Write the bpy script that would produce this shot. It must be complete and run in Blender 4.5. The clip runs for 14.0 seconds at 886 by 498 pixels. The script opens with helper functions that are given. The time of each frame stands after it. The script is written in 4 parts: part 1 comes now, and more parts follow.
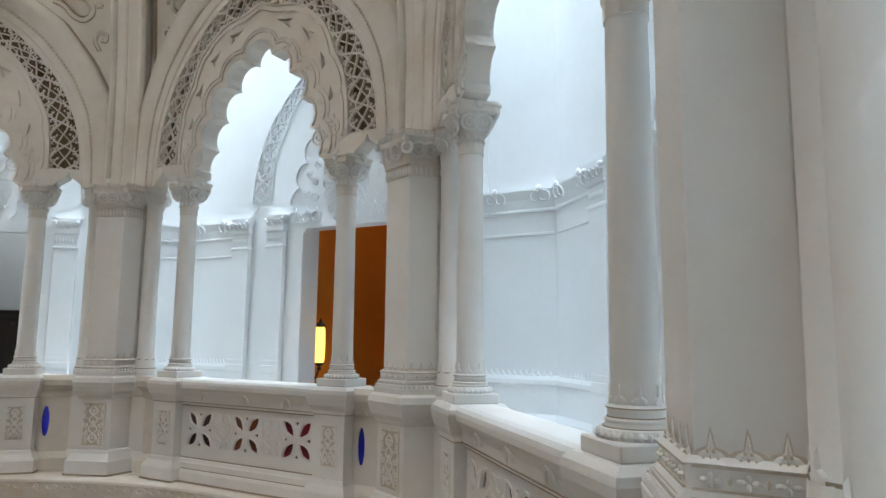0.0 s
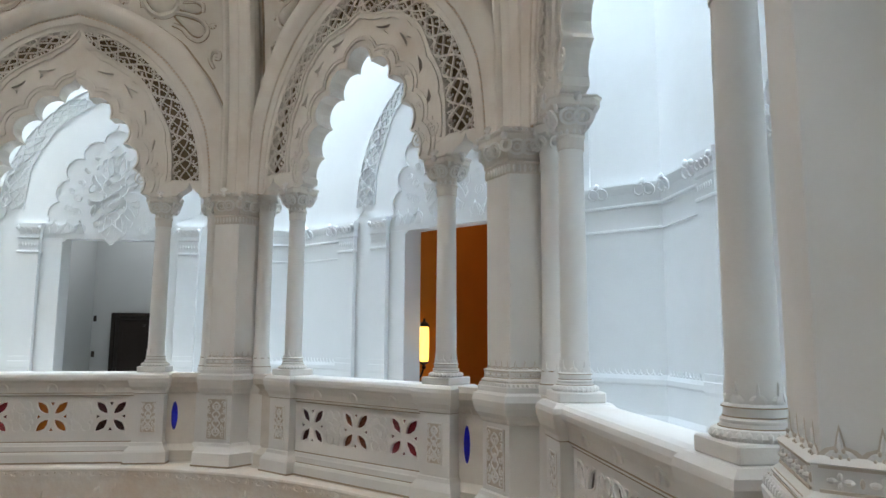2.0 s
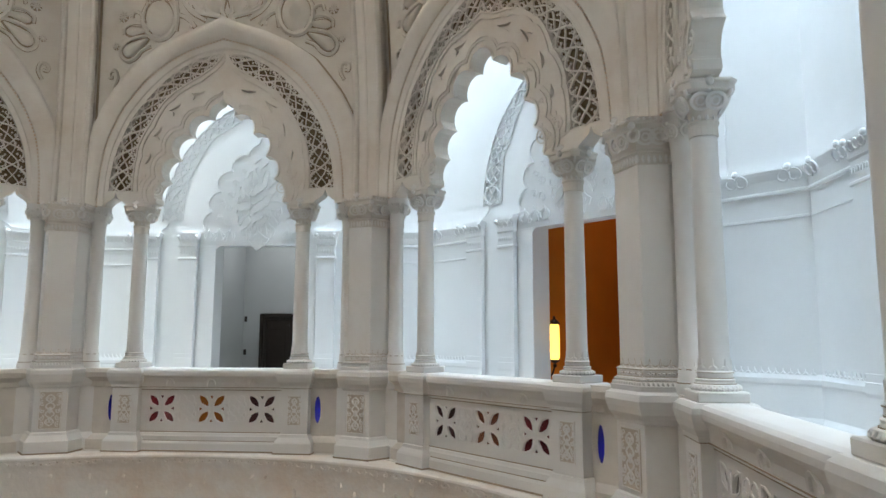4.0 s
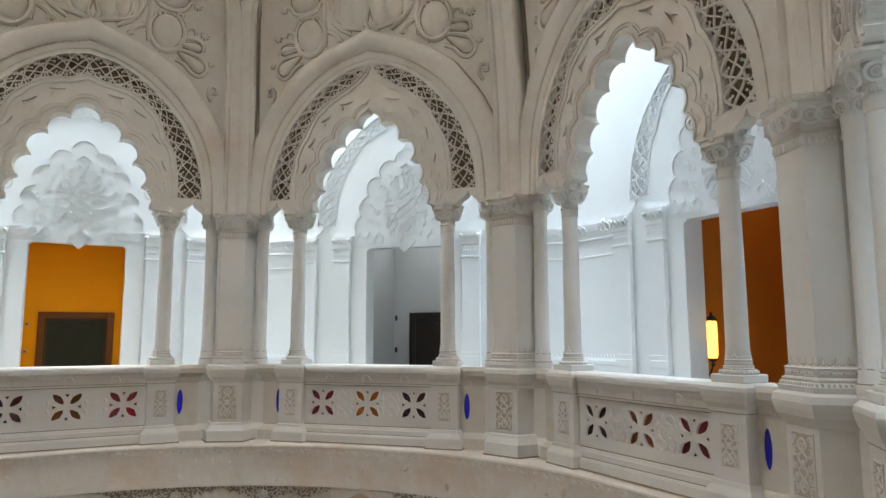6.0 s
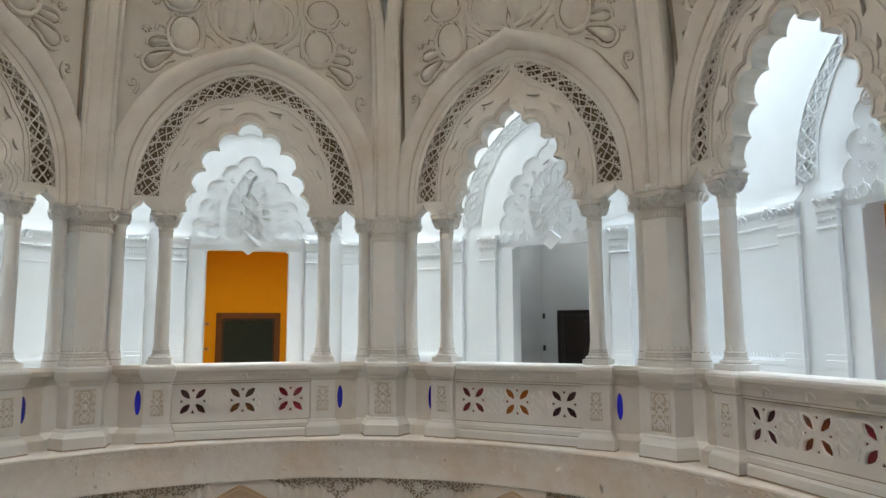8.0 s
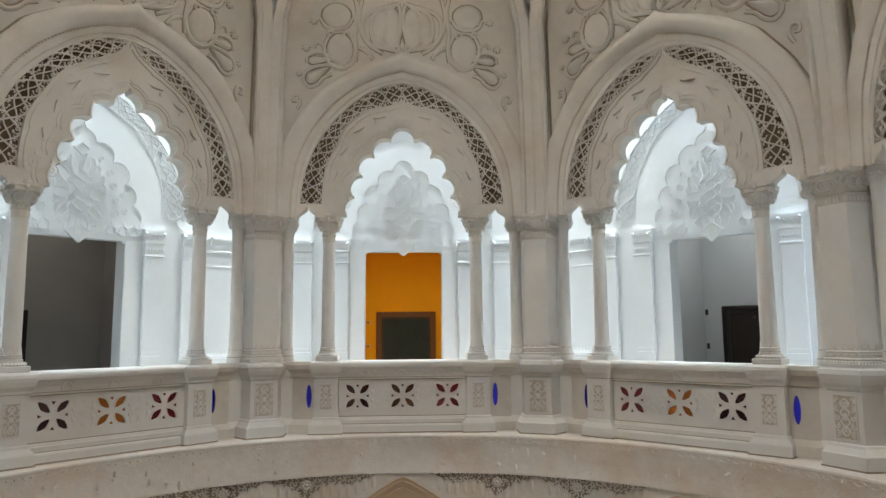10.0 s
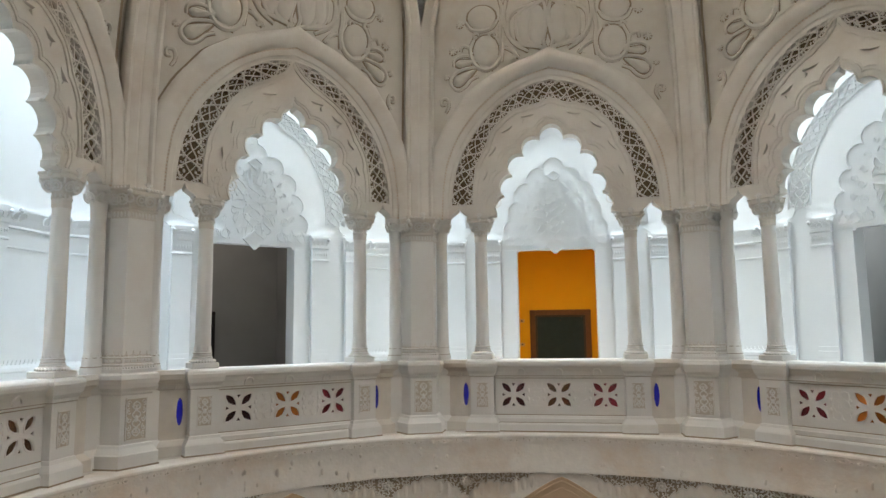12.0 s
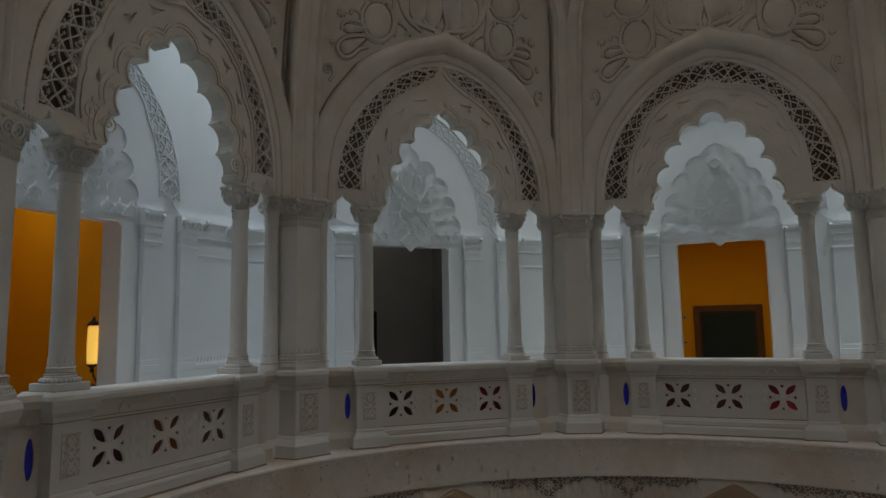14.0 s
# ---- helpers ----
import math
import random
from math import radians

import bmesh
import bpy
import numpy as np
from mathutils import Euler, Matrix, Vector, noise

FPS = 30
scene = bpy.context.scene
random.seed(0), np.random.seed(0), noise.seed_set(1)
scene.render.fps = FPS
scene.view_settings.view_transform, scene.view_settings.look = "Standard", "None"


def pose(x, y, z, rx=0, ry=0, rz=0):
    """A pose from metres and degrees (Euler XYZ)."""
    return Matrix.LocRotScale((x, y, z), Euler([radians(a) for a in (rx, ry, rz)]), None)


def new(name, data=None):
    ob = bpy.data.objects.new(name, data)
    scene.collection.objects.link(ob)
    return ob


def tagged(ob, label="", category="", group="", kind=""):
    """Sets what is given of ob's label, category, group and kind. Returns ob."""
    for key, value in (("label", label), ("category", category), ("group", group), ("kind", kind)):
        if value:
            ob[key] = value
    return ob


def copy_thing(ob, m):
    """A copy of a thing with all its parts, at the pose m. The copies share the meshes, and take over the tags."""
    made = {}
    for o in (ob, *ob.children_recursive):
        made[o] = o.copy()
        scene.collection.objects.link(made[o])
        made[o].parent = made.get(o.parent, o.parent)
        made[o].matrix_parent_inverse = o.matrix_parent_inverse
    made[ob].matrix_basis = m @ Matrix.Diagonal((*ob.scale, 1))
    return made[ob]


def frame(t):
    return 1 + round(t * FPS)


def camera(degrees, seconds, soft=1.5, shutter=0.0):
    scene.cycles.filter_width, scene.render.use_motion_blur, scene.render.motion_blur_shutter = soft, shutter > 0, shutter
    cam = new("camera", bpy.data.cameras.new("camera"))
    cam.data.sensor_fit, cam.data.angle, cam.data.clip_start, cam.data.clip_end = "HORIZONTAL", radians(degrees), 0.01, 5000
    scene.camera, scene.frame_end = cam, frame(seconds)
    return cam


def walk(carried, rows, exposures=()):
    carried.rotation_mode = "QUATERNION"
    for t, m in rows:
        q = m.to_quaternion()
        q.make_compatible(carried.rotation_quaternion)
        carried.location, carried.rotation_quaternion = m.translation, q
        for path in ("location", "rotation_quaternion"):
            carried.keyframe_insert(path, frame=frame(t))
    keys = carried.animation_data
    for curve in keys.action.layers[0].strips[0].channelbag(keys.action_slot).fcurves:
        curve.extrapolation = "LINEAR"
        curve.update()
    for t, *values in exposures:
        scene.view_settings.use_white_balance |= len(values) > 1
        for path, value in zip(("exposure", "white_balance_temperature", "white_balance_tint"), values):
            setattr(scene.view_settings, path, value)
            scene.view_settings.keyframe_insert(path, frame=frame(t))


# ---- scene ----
# Octagonal domed hall seen from its upper gallery. Gallery floor z = 0, centre at the origin, facing bay towards +y.
LENS = 66.3
cam = camera(LENS, 14.0)
# seconds, place, heading from the facing bay (left positive), tilt up, lean
ROWS = [
    (0, 0.110, -5.152, 1.500, -59.69, 7.45, -0.53), (0.5, 0.110, -5.152, 1.496, -57.79, 7.45, -0.47), (1, 0.110, -5.152, 1.493, -55.70, 7.44, -0.41),
    (1.5, 0.110, -5.152, 1.489, -53.42, 7.43, -0.35), (2, 0.110, -5.152, 1.485, -51.09, 7.41, -0.30), (4.5, 0.110, -5.182, 1.469, -37.09, 7.25, -0.05),
    (5, 0.111, -5.181, 1.465, -34.02, 7.22, 0.00), (5.5, 0.111, -5.180, 1.466, -30.96, 7.18, 0.05), (6, 0.111, -5.180, 1.467, -27.90, 7.14, 0.09),
    (6.5, 0.110, -5.179, 1.469, -24.84, 7.10, 0.14), (7, 0.110, -5.178, 1.470, -21.78, 7.07, 0.19), (7.5, 0.110, -5.176, 1.471, -18.69, 7.04, 0.23),
    (8, 0.110, -5.178, 1.472, -15.57, 7.00, 0.28), (10.5, 0.110, -5.205, 1.480, 0.44, 6.88, 0.52), (11, 0.110, -5.207, 1.482, 3.64, 6.86, 0.57),
    (11.5, 0.110, -5.207, 1.487, 6.87, 6.84, 0.63), (12, 0.110, -5.211, 1.492, 10.09, 6.82, 0.667), (12.5, 0.109, -5.213, 1.497, 13.30, 6.81, 0.74),
    (13, 0.110, -5.213, 1.502, 16.54, 6.79, 0.80), (13.5, 0.110, -5.214, 1.505, 19.79, 6.77, 0.86), (14, 0.110, -5.216, 1.510, 23.01, 6.76, 0.93),
]
PATH = [(t, pose(x, y, z, 90 + tilt, lean, turn)) for t, x, y, z, turn, tilt, lean in ROWS]
walk(cam, PATH, exposures=[(0, -0.22, 6150, 10), (2.0, -0.2, 6150, 10), (5.0, -0.2, 6280, 10), (7.5, -0.2, 6400, 10), (11.0, -0.2, 6420, 10), (12.6, -0.2, 6420, 10), (13.0, -0.32, 6400, 10), (13.5, -1.05, 6400, 10), (14.0, -2.1, 6400, 10)])

# ---- world and light ----
world = bpy.data.worlds.new("sky")
scene.world = world
world.use_nodes = True
wn = world.node_tree
sky = wn.nodes.new("ShaderNodeTexSky")
sky.sky_type, sky.sun_disc = "NISHITA", False
sky.sun_elevation, sky.sun_rotation = radians(55), radians(200)
wn.nodes["Background"].inputs["Strength"].default_value = 0.1
wn.links.new(sky.outputs[0], wn.nodes["Background"].inputs["Color"])

# ---- plan ----
APO = 5.15                      # centre to the line of the rail
T8 = math.tan(math.pi / 8)
C8 = math.cos(math.pi / 8)
PIER_U = APO * T8               # half the distance between two piers
COL_U = 1.122                   # columns beside the middle of a bay
RAIL = 1.05                     # top of the balustrade
CAP0, CAP1 = 2.93, 3.20         # capitals
WALL = 6.54                     # centre to the gallery's outer wall
TOPZ = 14.0                     # skylights over the gallery
DOOR_W, DOOR_H = 0.666, 2.865     # half width and height of the doorways


def rot(k):
    return Matrix.Rotation(radians(45 * k), 4, "Z")


def at(u, w, z=0.0):
    """A pose in the far bay: u along it, w outwards from the rail's line."""
    return Matrix.Translation((u, APO + w, z))


# daylight: assumed skylights over the gallery, and an unseen lantern added to the dome
for k in range(8):
    a = bpy.data.lights.new("skylight", "AREA")
    a.shape, a.size, a.size_y, a.energy, a.color = "RECTANGLE", 4.4, 1.15, {6: 1450, 7: 1700, 5: 1250, 3: 1350, 4: 1350, 0: 1720}.get(k, 1680), (0.92, 0.97, 0.94) if k == 0 else (0.72, 0.87, 1.0)
    lo = new("skylight", a)
    lo.matrix_world = rot(k) @ at(0, 0.74, TOPZ - 0.05)
a = bpy.data.lights.new("dome_fill_light", "AREA")
a.shape, a.size, a.energy, a.color = "DISK", 2.6, 800, (1.0, 0.97, 0.92)
lo = new("dome_fill_light", a)
lo.matrix_world = Matrix.Translation((0, 0, 12.2))
# unseen fill lamps added in the rooms beyond the doorways, under their ceilings: bay, depth, watts, colour
for k, dep, watts, tint in ((0, 3.4, 95, (1.0, 0.93, 0.72)), (1, 0.9, 7, (1.0, 0.95, 0.9)), (7, 0.9, 15, (0.95, 0.98, 1.0)), (2, 1.2, 26, (1.0, 0.8, 0.45)), (6, 1.2, 3.5, (1.0, 0.75, 0.45))):
    a = bpy.data.lights.new("room_light", "AREA")
    a.shape, a.size, a.energy, a.color = "DISK", 0.7, watts, tint
    lo = new("room_light", a)
    lo.matrix_world = rot(k) @ Matrix.Translation((0, WALL + 0.3 + dep, 3.75))


# ---- materials ----
def mat(name, col, rough=0.8, var=0.12, scale=3.0, stain=None, stain_amt=0.0, bump=0.15, grain=90.0, metal=0.0, gloss=0.3):
    m = bpy.data.materials.new(name)
    m.use_nodes = True
    nt = m.node_tree
    b = nt.nodes["Principled BSDF"]
    b.inputs["Roughness"].default_value, b.inputs["Metallic"].default_value = rough, metal
    tc = nt.nodes.new("ShaderNodeTexCoord")
    geo = nt.nodes.new("ShaderNodeNewGeometry")
    n1 = nt.nodes.new("ShaderNodeTexNoise")
    n1.inputs["Scale"].default_value, n1.inputs["Detail"].default_value = scale, 5
    n2 = nt.nodes.new("ShaderNodeTexNoise")
    n2.inputs["Scale"].default_value, n2.inputs["Detail"].default_value = grain, 3
    for n in (n1, n2):
        nt.links.new(geo.outputs["Position"], n.inputs["Vector"])
    mix = nt.nodes.new("ShaderNodeMix")
    mix.data_type = "RGBA"
    mix.inputs[6].default_value = (*[c * (1 - var) for c in col], 1)
    mix.inputs[7].default_value = (*[min(1, c * (1 + var)) for c in col], 1)
    nt.links.new(n1.outputs["Fac"], mix.inputs[0])
    out = mix.outputs[2]
    if stain:
        n3 = nt.nodes.new("ShaderNodeTexNoise")
        n3.inputs["Scale"].default_value, n3.inputs["Detail"].default_value, n3.inputs["Roughness"].default_value = 1.1, 8, 0.65
        nt.links.new(geo.outputs["Position"], n3.inputs["Vector"])
        ramp = nt.nodes.new("ShaderNodeValToRGB")
        ramp.color_ramp.elements[0].position, ramp.color_ramp.elements[1].position = 0.47, 0.72
        ramp.color_ramp.elements[1].color = (stain_amt, stain_amt, stain_amt, 1)
        nt.links.new(n3.outputs["Fac"], ramp.inputs[0])
        m2 = nt.nodes.new("ShaderNodeMix")
        m2.data_type = "RGBA"
        m2.inputs[7].default_value = (*stain, 1)
        nt.links.new(ramp.outputs[0], m2.inputs[0])
        nt.links.new(out, m2.inputs[6])
        out = m2.outputs[2]
    nt.links.new(out, b.inputs["Base Color"])
    if bump:
        bp = nt.nodes.new("ShaderNodeBump")
        bp.inputs["Strength"].default_value, bp.inputs["Distance"].default_value = bump, 0.01
        nt.links.new(n2.outputs["Fac"], bp.inputs["Height"])
        nt.links.new(bp.outputs[0], b.inputs["Normal"])
    b.inputs["Specular IOR Level"].default_value = gloss
    return m


def glass(name, col):
    m = bpy.data.materials.new(name)
    m.use_nodes = True
    b = m.node_tree.nodes["Principled BSDF"]
    b.inputs["Base Color"].default_value = (*col, 1)
    b.inputs["Roughness"].default_value = 0.15
    b.inputs["Transmission Weight"].default_value = 0.55
    return m


STUCCO = mat("stucco", (0.735, 0.695, 0.63), 0.75, 0.07, 2.5, (0.56, 0.46, 0.35), 0.50, 0.05, 90)
# whiter than the arches: cleaner stucco, plus skylight brightness put into the colour
WHITE = mat("clean_lit_stucco", (0.785, 0.765, 0.725), 0.7, 0.05, 2.0, (0.66, 0.585, 0.49), 0.38, 0.06, 80)
# brown of real grime, also used for shade painted beside ribs and arches
AGED_SHADE = mat("aged_and_shade_stucco", (0.37, 0.295, 0.21), 0.85, 0.18, 7.0, (0.42, 0.33, 0.24), 0.5, 0.08, 60)
PLASTER = mat("plaster", (0.80, 0.805, 0.80), 0.7, 0.03, 1.5, (0.70, 0.70, 0.68), 0.3, 0.1, 60)
# grey for the faint shade in the holes of the wall lace
PALE = mat("pale_hole_shade", (0.73, 0.74, 0.75), 0.8, 0.05, 4)
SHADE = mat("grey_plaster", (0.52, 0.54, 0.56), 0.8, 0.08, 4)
FASCIA = mat("fascia_stucco", (0.82, 0.775, 0.71), 0.8, 0.10, 9.0, (0.72, 0.56, 0.41), 0.7, 0.5, 22)
WORN = mat("worn_stucco", (0.70, 0.65, 0.575), 0.85, 0.12, 6.0, (0.46, 0.37, 0.27), 0.4, 0.08, 60)
# unseen hall floor, its tone chosen for the light it bounces up
DARK_FLOOR = mat("unseen_floor", (0.48, 0.42, 0.34), 0.5, 0.2, 3)
BEAD = mat("ochre_stained_bead", (0.66, 0.54, 0.41), 0.85, 0.15, 8.0, (0.56, 0.36, 0.20), 0.8)
BROWN_STUCCO = mat("brown_stucco", (0.58, 0.505, 0.41), 0.85, 0.15, 9.0)
OCHRE = mat("ochre_stucco", (0.60, 0.44, 0.29), 0.8, 0.12, 3.0, (0.68, 0.58, 0.46), 0.7, 0.25, 40)
# brown that carries the shade seen through the pierced lace
HOLE_SHADE = mat("hole_shade", (0.165, 0.12, 0.068), 0.9, 0.2, 6)
ORANGE = mat("orange_paint", (0.72, 0.38, 0.006), 0.7, 0.06, 2)
GREY = mat("grey_paint", (0.50, 0.51, 0.50), 0.8, 0.06, 2)
GREY_DARK = mat("dark_grey_paint", (0.30, 0.275, 0.25), 0.85, 0.15, 1.5)
RUST = mat("rust_paint", (0.60, 0.20, 0.02), 0.7, 0.12, 2)
DOORM = mat("door_paint", (0.022, 0.040, 0.052), 0.5, 0.2, 8, gloss=0.12)
DOOR_BROWN = mat("dark_brown_door_paint", (0.034, 0.026, 0.021), 0.5, 0.25, 8, gloss=0.15)
WOOD = mat("door_wood", (0.13, 0.06, 0.03), 0.5, 0.3, 12)
STEEL = mat("dark_iron", (0.06, 0.05, 0.045), 0.45, 0.2, 20, metal=0.7)
BRASS = mat("brass", (0.55, 0.38, 0.12), 0.35, 0.1, 20, metal=0.9)
TILE = mat("floor_marble", (0.76, 0.75, 0.72), 0.35, 0.1, 2)
GLASS = {"red": glass("red_glass", (0.30, 0.012, 0.025)), "orange": glass("orange_glass", (0.60, 0.20, 0.03)), "rust": glass("rust_glass", (0.38, 0.09, 0.03)),
         "brown": glass("brown_glass", (0.22, 0.09, 0.03)), "clear": glass("grey_glass", (0.30, 0.29, 0.27)),
         "blue": glass("blue_glass", (0.03, 0.03, 0.62)), "wine": glass("wine_glass", (0.08, 0.015, 0.018))}
GLOW = bpy.data.materials.new("lantern_glass")
GLOW.use_nodes = True
gb = GLOW.node_tree.nodes["Principled BSDF"]
gb.inputs["Base Color"].default_value = (0.9, 0.55, 0.1, 1)
gb.inputs["Emission Color"].default_value = (1.0, 0.58, 0.10, 1)
gb.inputs["Emission Strength"].default_value = 3.0


# ---- mesh helpers ----
def part(name, bm, material, parent=None, label="", smooth=False):
    if isinstance(bm, bmesh.types.BMesh):
        bmesh.ops.recalc_face_normals(bm, faces=bm.faces[:])
        me = bpy.data.meshes.new(name)
        bm.to_mesh(me)
        bm.free()
    else:
        me = bm
    me.materials.clear()
    me.materials.append(material)
    if smooth:
        for p in me.polygons:
            p.use_smooth = True
        me.set_sharp_from_angle(angle=radians(40))
    ob = new(name, me)
    if parent:
        ob.parent = parent
    if label:
        tagged(ob, label)
    return ob


def thing(name, m, label, category, group="", kind=""):
    ob = new(name)
    ob.empty_display_size = 0.2
    ob.matrix_world = m
    return tagged(ob, label, category, group, kind)


def box(bm, x0, x1, y0, y1, z0, z1, bev=0.0):
    r = bmesh.ops.create_cube(bm, size=1, matrix=Matrix.Translation(((x0 + x1) / 2, (y0 + y1) / 2, (z0 + z1) / 2)) @ Matrix.Diagonal((x1 - x0, y1 - y0, z1 - z0, 1)))
    if bev:
        es = list({e for v in r["verts"] for e in v.link_edges})
        bmesh.ops.bevel(bm, geom=es, offset=bev, segments=1, affect="EDGES")
    return bm


def loft(bm, rings, closed=True, caps=True):
    """Skin over rings of equally many points."""
    vs = [[bm.verts.new(p) for p in r] for r in rings]
    n = len(vs[0])
    for a, b in zip(vs, vs[1:]):
        for i in range(n if closed else n - 1):
            j = (i + 1) % n
            bm.faces.new((a[i], a[j], b[j], b[i]))
    if caps and closed:
        bm.faces.new(vs[0][::-1])
        bm.faces.new(vs[-1])
    return bm


def turned(bm, prof, n=20, x=0.0, y=0.0, phase=0.0):
    """A turned body from (radius, height) pairs."""
    loft(bm, [[(x + r * math.cos(phase + 2 * math.pi * i / n), y + r * math.sin(phase + 2 * math.pi * i / n), z) for i in range(n)] for r, z in prof])
    return bm


def stacked(bm, prof, shape):
    """Like turned, but over a plan outline scaled outwards: prof has (offset, height), shape(offset) gives the outline."""
    loft(bm, [[(px, py, z) for px, py in shape(o)] for o, z in prof])
    return bm


def tube(bm, pts, r=0.01, n=5, ends=True, flat=1.0, up=None):
    """A strand along points, tapering when r is a list."""
    pts = [Vector(p) for p in pts]
    rings = []
    for i, p in enumerate(pts):
        d = (pts[min(i + 1, len(pts) - 1)] - pts[max(i - 1, 0)])
        d = d.normalized() if d.length > 1e-9 else Vector((0, 0, 1))
        ref = Vector(up) if up else Vector((0, 1, 0))
        s = d.cross(ref)
        s = s.normalized() if s.length > 1e-6 else Vector((1, 0, 0))
        q = s.cross(d)
        rr = r[i] if isinstance(r, (list, tuple)) else r
        rings.append([p + (s * math.cos(2 * math.pi * k / n + math.pi / n) + q * flat * math.sin(2 * math.pi * k / n + math.pi / n)) * rr for k in range(n)])
    return loft(bm, rings, True, ends)


def plate(loops, y0, y1, bev=0.0):
    """A flat plate in the x-z plane from closed outlines (inner ones are holes), between y0 and y1."""
    cu = bpy.data.curves.new("plate", "CURVE")
    cu.dimensions, cu.fill_mode = "2D", "BOTH"
    cu.extrude, cu.bevel_depth, cu.bevel_resolution = abs(y1 - y0) / 2 - bev, bev, 0
    for lp in loops:
        sp = cu.splines.new("POLY")
        sp.points.add(len(lp) - 1)
        for q, (x, z) in zip(sp.points, lp):
            q.co = (x, z, 0, 1)
        sp.use_cyclic_u = True
    ob = bpy.data.objects.new("plate", cu)
    scene.collection.objects.link(ob)
    me = bpy.data.meshes.new_from_object(ob.evaluated_get(bpy.context.evaluated_depsgraph_get()))
    bpy.data.objects.remove(ob)
    bpy.data.curves.remove(cu)
    me.transform(Matrix.Translation((0, (y0 + y1) / 2, 0)) @ Matrix.Rotation(radians(90), 4, "X"))
    return me


def arc(cx, cz, r, a0, a1, n):
    return [(cx + r * math.cos(radians(a0 + (a1 - a0) * i / n)), cz + r * math.sin(radians(a0 + (a1 - a0) * i / n))) for i in range(n + 1)]


def spline(pts, n=8):
    """Catmull-Rom through points of any dimension."""
    pts = [Vector(p) for p in pts]
    ext = [2 * pts[0] - pts[1]] + pts + [2 * pts[-1] - pts[-2]]
    out = []
    for i in range(1, len(ext) - 2):
        p0, p1, p2, p3 = ext[i - 1:i + 3]
        for j in range(n):
            t = j / n
            out.append(0.5 * (2 * p1 + (p2 - p0) * t + (2 * p0 - 5 * p1 + 4 * p2 - p3) * t * t + (3 * p1 - p0 - 3 * p2 + p3) * t ** 3))
    out.append(pts[-1])
    return out


def mirrored(half):
    """Left-to-right outline from its right half, which runs from bottom to top."""
    return [(-x, z) for x, z in half] + [(x, z) for x, z in half[::-1][1:]]


# ---- arch outlines of a bay, right halves from the springing to the crown ----
LOBES = [(0.70, 3.35, 0.19), (0.625, 3.67, 0.18), (0.495, 3.99, 0.185), (0.27, 4.25, 0.185), (0.0, 4.43, 0.18)]


def meet(a, b):
    """The inner point where two circles meet."""
    (x0, z0, r0), (x1, z1, r1) = a, b
    dx, dz = x1 - x0, z1 - z0
    d = math.hypot(dx, dz)
    k = (r0 * r0 - r1 * r1 + d * d) / (2 * d)
    h = math.sqrt(max(r0 * r0 - k * k, 0))
    p = [(x0 + k * dx / d + s * h * dz / d, z0 + k * dz / d - s * h * dx / d) for s in (1, -1)]
    return max(p, key=lambda q: q[0] + 0.7 * q[1])


def foils(lobes, point=0.0, n=8, grow=0.0):
    """Right half of a foiled arch, from its foot to its crown; every foil bows outwards between two cusps."""
    lobes = [(x, z, r + grow) for x, z, r in lobes]
    cusps = [meet(a, b) for a, b in zip(lobes, lobes[1:])]
    out = []
    foot = (lobes[0][0] + lobes[0][2] * 0.85, lobes[0][1] - lobes[0][2] * 0.52)
    starts, ends = [foot] + cusps, cusps + [(0, lobes[-1][1] + lobes[-1][2])]
    for (x, z, r), s, e in zip(lobes, starts, ends):
        a0, a1 = math.atan2(s[1] - z, s[0] - x), math.atan2(e[1] - z, e[0] - x)
        while a1 < a0:
            a1 += 2 * math.pi
        out += [(x + r * math.cos(a0 + (a1 - a0) * i / n), z + r * math.sin(a0 + (a1 - a0) * i / n)) for i in range(n + 1)]
    out[-1] = (0, out[-1][1] + point)
    return out


FOIL = {"A": foils(LOBES), "B": foils(LOBES, 0.09)}
LZ = 3.40                       # foot of the lace bands
LACE_OUT = [tuple(v) for v in spline([(1.56, LZ), (1.545, 3.62), (1.47, 3.98), (1.25, 4.47), (0.81, 4.97), (0.38, 5.24), (0, 5.33)], 6)]
LACE_IN = {"A": [tuple(v) for v in spline([(1.22, LZ), (1.20, 3.75), (1.15, 4.02), (1.02, 4.29), (0.86, 4.62), (0.52, 4.88), (0.22, 4.94), (0, 5.03)], 6)],
           "B": [tuple(v) for v in spline([(1.22, LZ), (1.20, 3.75), (1.15, 4.05), (1.0, 4.36), (0.78, 4.70), (0.44, 4.93), (0.15, 5.12), (0, 5.315)], 6)]}
OGEE = [(1.93, 3.2), (1.90, 3.9), (1.84, 4.25), (1.61, 4.71), (1.26, 5.16), (0.94, 5.37), (0.60, 5.53), (0.26, 5.64), (0.10, 5.70), (0, 5.76)]
WF = -0.13                      # front of the arch screens


def resample(pts, n):
    pts = [Vector(p) for p in pts]
    acc = [0.0]
    for a, b in zip(pts, pts[1:]):
        acc.append(acc[-1] + (b - a).length)
    res, j = [], 0
    for i in range(n + 1):
        d = acc[-1] * i / n
        while j < len(pts) - 2 and acc[j + 1] < d:
            j += 1
        res.append(pts[j].lerp(pts[j + 1], min(max((d - acc[j]) / max(acc[j + 1] - acc[j], 1e-9), 0), 1)))
    return res


def vault_w(z):
    """How far the vault leans in from the rail's line."""
    s = max(z - 3.6, 0.0)
    return -0.16 - 0.029 * s ** 2.0


def strip(bm, a, b, y0, y1):
    """A flat slab between two outlines of equally many points in the x-z plane."""
    loft(bm, [[(p[0], y0, p[1]), (q[0], y0, q[1]), (q[0], y1, q[1]), (p[0], y1, p[1])] for p, q in zip(a, b)])
    return bm


